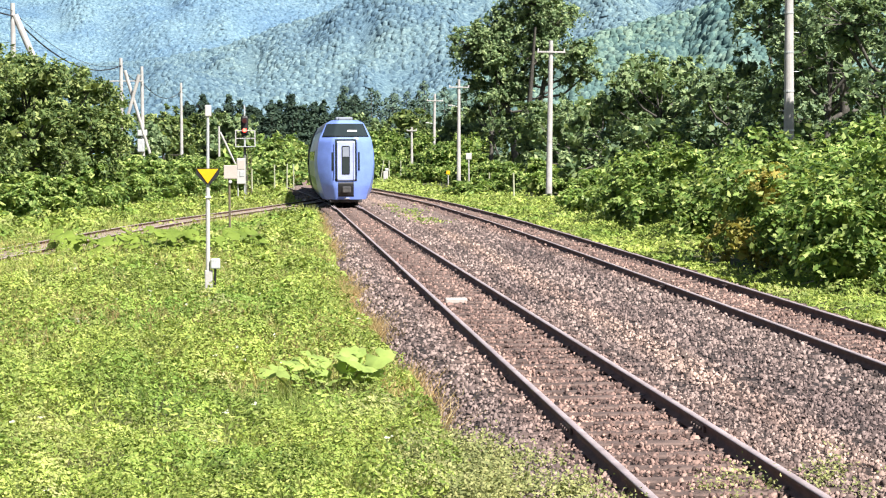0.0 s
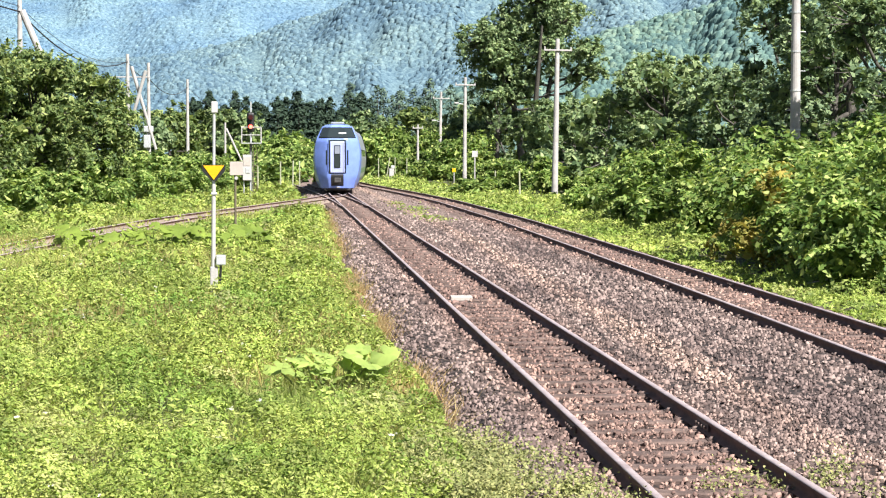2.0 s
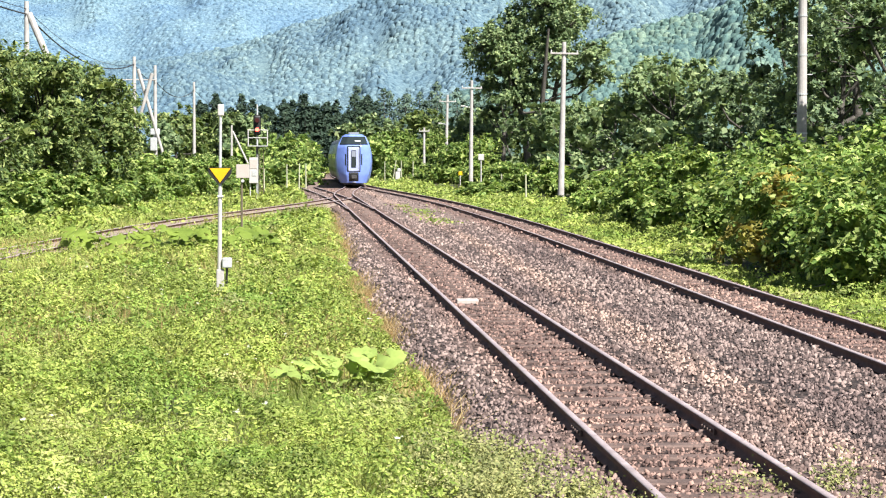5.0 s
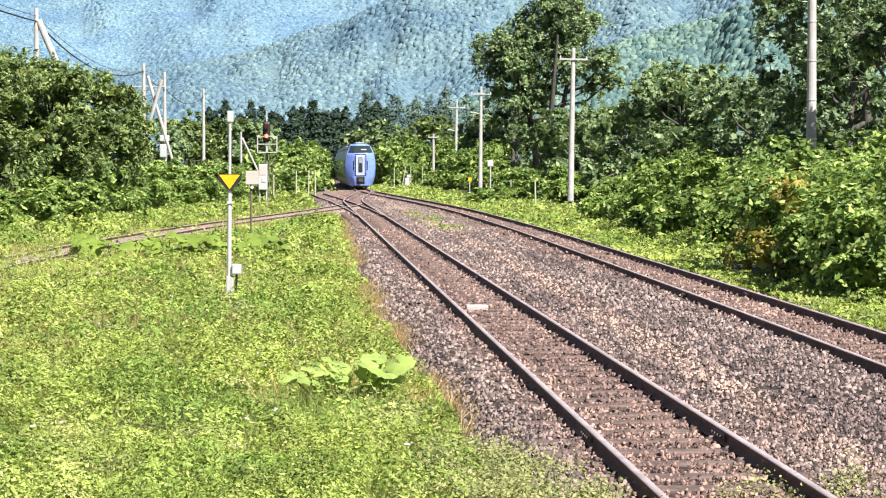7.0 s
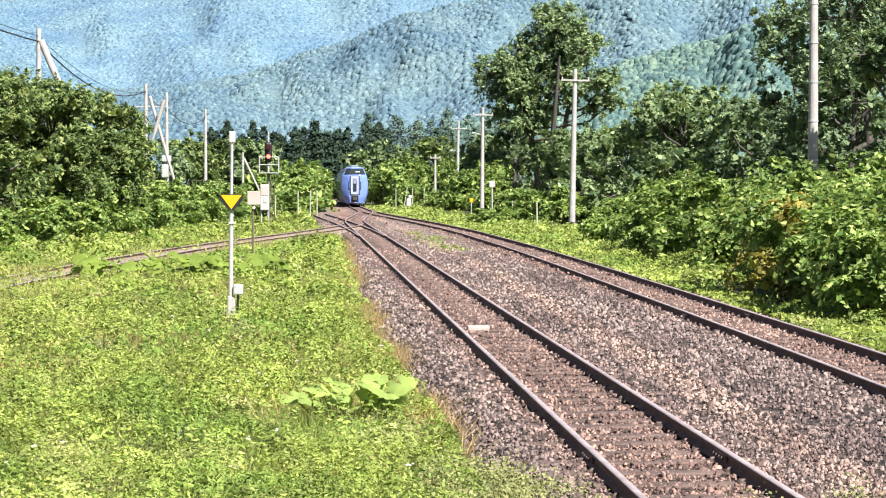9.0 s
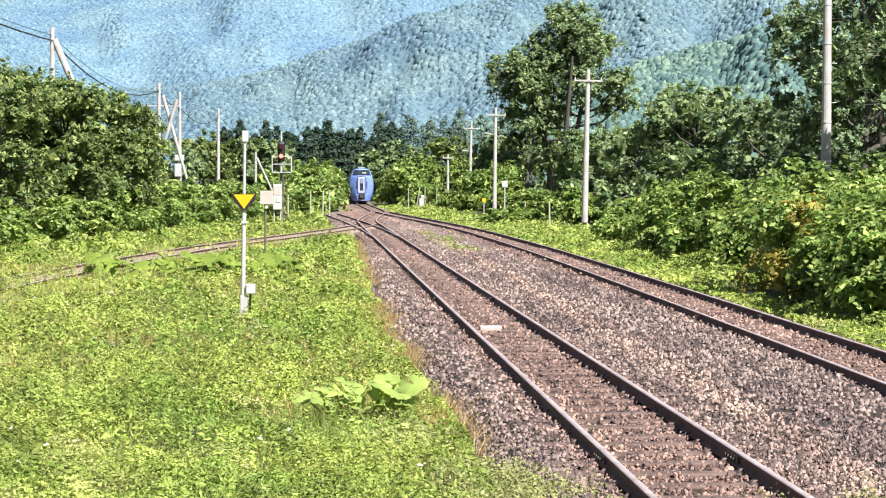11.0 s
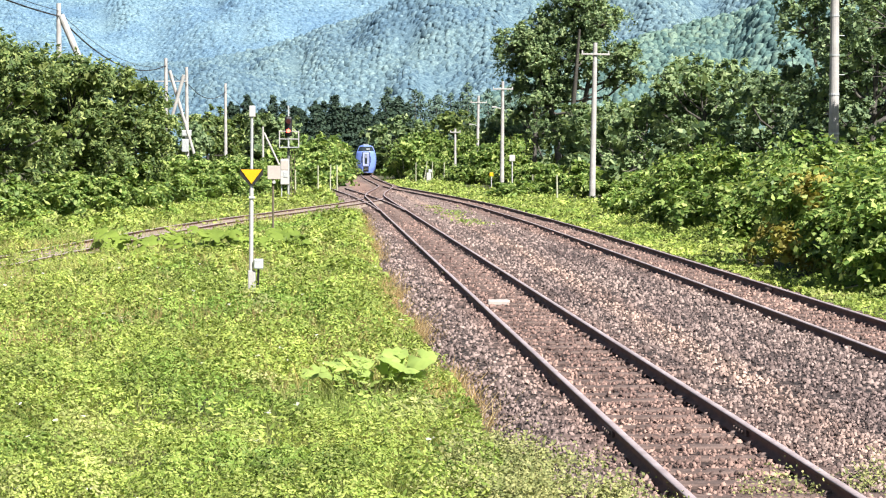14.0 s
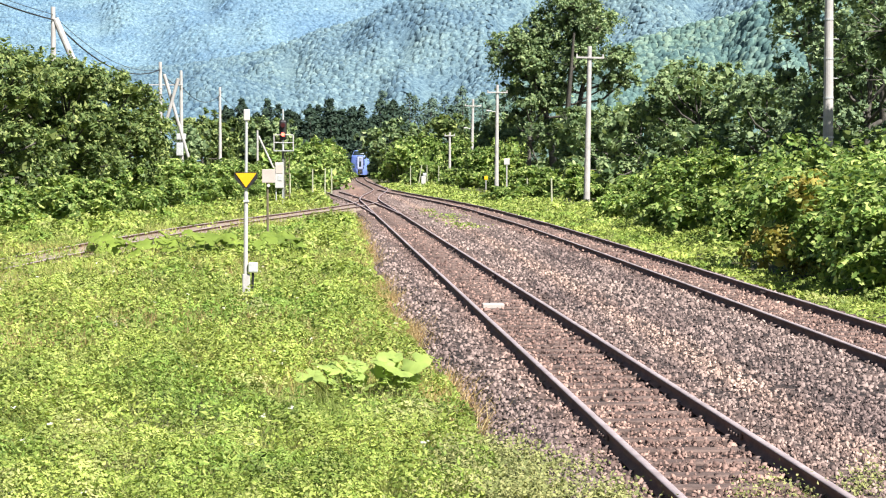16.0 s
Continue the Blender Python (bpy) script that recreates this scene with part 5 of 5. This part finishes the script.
def build_plants():
    butterbur((0.42, 21.1), 22, 0.66, 0.15, 0.54, M_BUTTER, 3, "broad pale green butterbur leaves beside the ballast")
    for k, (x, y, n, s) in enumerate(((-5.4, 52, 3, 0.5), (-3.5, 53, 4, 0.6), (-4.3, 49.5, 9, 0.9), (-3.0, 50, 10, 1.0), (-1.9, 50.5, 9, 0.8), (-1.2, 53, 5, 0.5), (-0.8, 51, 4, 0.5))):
        butterbur((x, y), n + 6, s, 0.215, 0.72, M_BUTTERSHADE, 11 + k, "clump of large butterbur leaves in the meadow")
    # bright thicket right of the line
    spec = [(14.2, 84, 4.5, 6, 2.2), (13.9, 77, 4.5, 6, 2.6), (13.6, 70, 4.4, 6, 2.8), (13.4, 63, 4.3, 6, 2.8), (13.1, 57, 4.2, 5.5, 2.7), (12.9, 51.5, 4.2, 5, 2.6), (12.8, 46.5, 4.2, 5, 3.0), (12.6, 42, 4.2, 4.6, 3.2), (12.3, 38, 4.0, 4.4, 3.4), (12.4, 33.8, 3.4, 4.0, 1.5), (15.8, 56, 4, 8, 3.2), (15.2, 47, 4, 8, 3.6), (12.0, 46.0, 3.0, 3.0, 3.0), (10.25, 36.6, 1.6, 1.8, 1.7), (10.6, 39.4, 2.0, 2.2, 2.2), (11.0, 43.6, 2.6, 3.4, 2.6)]
    for k, (x, y, w, d, h) in enumerate(spec):
        bush("knotweed_bush", "dense knotweed thicket with broad yellow-green leaves", (x, y), w, d, h, M_KNOT, 200 + k, 0.165 if y < 50 else 0.19, int((190 if y < 50 else 120) * (w * d + 1.3 * h * (w + d)) ** 1.0), shoots=6)
    bush("turning_bush", "knotweed clump with yellow-orange turning leaves", (10.5, 43.3), 1.2, 1.6, 2.3, M_ORANGE, 230, 0.14, 1500, shoots=2)
    for k, (x, y, w, d, h) in enumerate([(16.0, 97, 4.5, 7, 2.0), (11.7, 122, 3.4, 9, 1.3), (17.4, 130, 5, 12, 2.4), (16.4, 154, 4, 12, 2.2), (17.0, 178, 4, 12, 2.6), (13.6, 194, 4, 10, 2.2), (16.4, 196, 5, 8, 4.8)]):
        bush("knotweed_bush", "low bright green bushes along the verge", (x, y), w, d, h, M_KNOT, 240 + k, 0.30, int(56 * (w * d + h * (w + d))), shoots=2)
    # left thicket below the dark shrubs
    for k, (x, y, w, d, h) in enumerate([(-12.4, 74, 4.6, 6, 1.7), (-11.2, 79, 4.6, 6, 1.9), (-10.4, 86, 4.4, 6, 2.1), (-9.6, 93, 4.2, 7, 2.6), (-8.9, 101, 4.2, 8, 2.6), (-8.0, 110, 4.2, 9, 2.6), (-7.0, 120, 4.2, 10, 2.6), (-5.8, 131, 4, 11, 2.6), (-4.4, 143, 4.2, 12, 2.4)]):
        bush("knotweed_bush", "dense green thicket beside the overgrown siding", (x, y), w, d, h, M_KNOT, 260 + k, 0.21, int(98 * (w * d + h * (w + d))), shoots=5)
    for k, (x, y, w, h) in enumerate([(-13.2, 83, 7.5, 7.3), (-11.0, 89, 6.5, 7.0), (-10.2, 97, 6.0, 7.0), (-9.6, 104, 4.2, 6.2), (-15.5, 92, 8, 8.2)]):
        tree("shrub_tree", "dark spreading shrub tree with layered boughs", (x, y), h, w, M_SHRUB, 300 + k, 0.24, 17000, 0.30, 19, "shrub trees", (0.22, 0.38), 0.40, shell=0.45, reach=0.5, aspect=0.44)
    # bright bushes that close in on the far line
    for k, (x, y, w, d, h) in enumerate([(-3.0, 160, 5, 12, 3.6), (-1.0, 175, 4.2, 12, 4.4), (-0.2, 190, 4.0, 12, 4.6), (0.2, 205, 3.8, 14, 4.4), (9.7, 222, 4.6, 14, 4.6), (12.4, 234, 6, 14, 5.8), (17.0, 236, 7, 14, 5.6), (11.4, 209, 5, 8, 2.2), (14.6, 203, 5, 8, 2.0), (9.9, 240, 4.6, 16, 5.0), (0.9, 236, 3.6, 16, 4.6)]):
        bush("verge_bush", "rounded bright green bush closing in on the line", (x, y), w, d, h, M_KNOT, 330 + k, 0.36, int(43 * (w * d + h * (w + d))), stalks=False, shoots=0)
    # trees
    TALL = [(-3.4, 0.5, 12.6, 3.2, 3.0, 2.9), (-5.3, -0.6, 14.0, 2.2, 2.2, 2.2), (-3.2, 0.0, 8.6, 2.0, 2.0, 1.8), (-2.0, 1.0, 15.8, 2.6, 2.6, 2.3), (0.9, 0.0, 18.2, 3.0, 3.0, 2.8),
            (3.2, 0.6, 16.2, 2.7, 2.7, 2.3), (5.7, -0.3, 12.9, 2.2, 2.2, 1.6), (4.6, 0.8, 10.4, 2.0, 2.0, 1.4), (0.9, -0.8, 13.2, 2.5, 2.5, 2.1), (6.4, 0.5, 10.9, 1.5, 1.5, 1.0), (-0.8, 0.4, 10.2, 1.9, 1.9, 1.5)]
    tree("tall_tree", "tall broadleaf tree with an open dark crown", (25.6, 215), 21.2, 15.8, M_TREE, 401, 0.37, 40000, core=0.45, form=TALL, stems=3, shell=0.75)
    tree("broadleaf_tree", "slender side trunk of the tall tree", (22.0, 215), 14.0, 6.4, M_TREE, 402, 0.37, 10000, 0.2, 12)
    for k, (x, y, h, w, m) in enumerate([(18.4, 100, 7.5, 6.2, M_TREE), (18.6, 101.5, 6.6, 5.4, M_TREE), (22.6, 122, 9.0, 6, M_TREE), (18.4, 118, 6.2, 5.4, M_TREE), (22.0, 98, 6.6, 6, M_TREE), (20.6, 80, 6.2, 6, M_DARKTREE), (16.6, 90, 4.6, 5, M_TREE), (17.8, 72, 9.6, 5.0, M_DARKTREE), (18.6, 67, 11.5, 6, M_DARKTREE), (19.4, 88, 6.6, 5, M_DARKTREE), (16.9, 63, 7.4, 4.6, M_DARKTREE), (18.6, 132, 5.6, 6, M_TREE), (21.5, 140, 7.0, 7, M_TREE), (16.8, 56, 8.6, 4.2, M_TREE), (16.4, 50, 6.4, 4, M_DARKTREE)]):
        tree("broadleaf_tree", "broadleaf tree with dark shaded foliage", (x, y), h, w, m, 410 + k, max(0.17, y * 0.0026), int(10 * w * h / max(0.17, y * 0.0026) ** 2), 0.08, 15)
    for k, (x, y, h, w) in enumerate([(-11.5, 205, 7.5, 9), (-15, 190, 8.5, 10), (-5.5, 225, 7.2, 8), (-9, 240, 8, 9), (-20, 170, 8, 9), (10, 290, 8.5, 9), (18, 285, 9, 10), (24, 260, 9, 10), (20, 225, 7, 8), (30, 240, 9, 10), (26, 190, 8, 9), (22, 170, 7, 8), (4.0, 440, 9, 14), (14, 330, 9, 10)]):
        tree("far_tree", "mid-green broadleaf tree in the belt behind the line", (x, y), h, w, M_TREE if k % 3 else M_SHRUB, 440 + k, 0.42 if y < 230 else 0.55, 5400, 0.06, 13, "far tree belt")
    for k in range(56):
        conifer((-16 + k * 0.53 + rng.normal(0, 0.6), 330 + rng.uniform(-14, 34)), rng.uniform(9.2, 12.8), rng.uniform(6.0, 8.5), 500 + k)
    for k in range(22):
        conifer((13 + k * 1.45 + rng.normal(0, 0.7), 405 + rng.uniform(-14, 20)), rng.uniform(13.5, 17.5), rng.uniform(8.0, 11.0), 570 + k, M_HAZEWOOD)


# ---------------------------------------------------------------- build
build_ground()
build_hills()
last_car = build_car("blue rear cab car of an express diesel train", True)
middle_car = build_car("silver middle car of an express diesel train", False)
lead_car = build_car("silver leading car of an express diesel train", False)
build_poles()
build_marker()
build_box_sign()
build_signal()
build_small_signs()
build_plants()
build_meadow()
build_ballast()
build_siding_bed()
build_tracks()


def motions():
    walk(last_car, car_rows(0.0))
    walk(middle_car, car_rows(CAR))
    walk(lead_car, car_rows(2 * CAR))


motions()
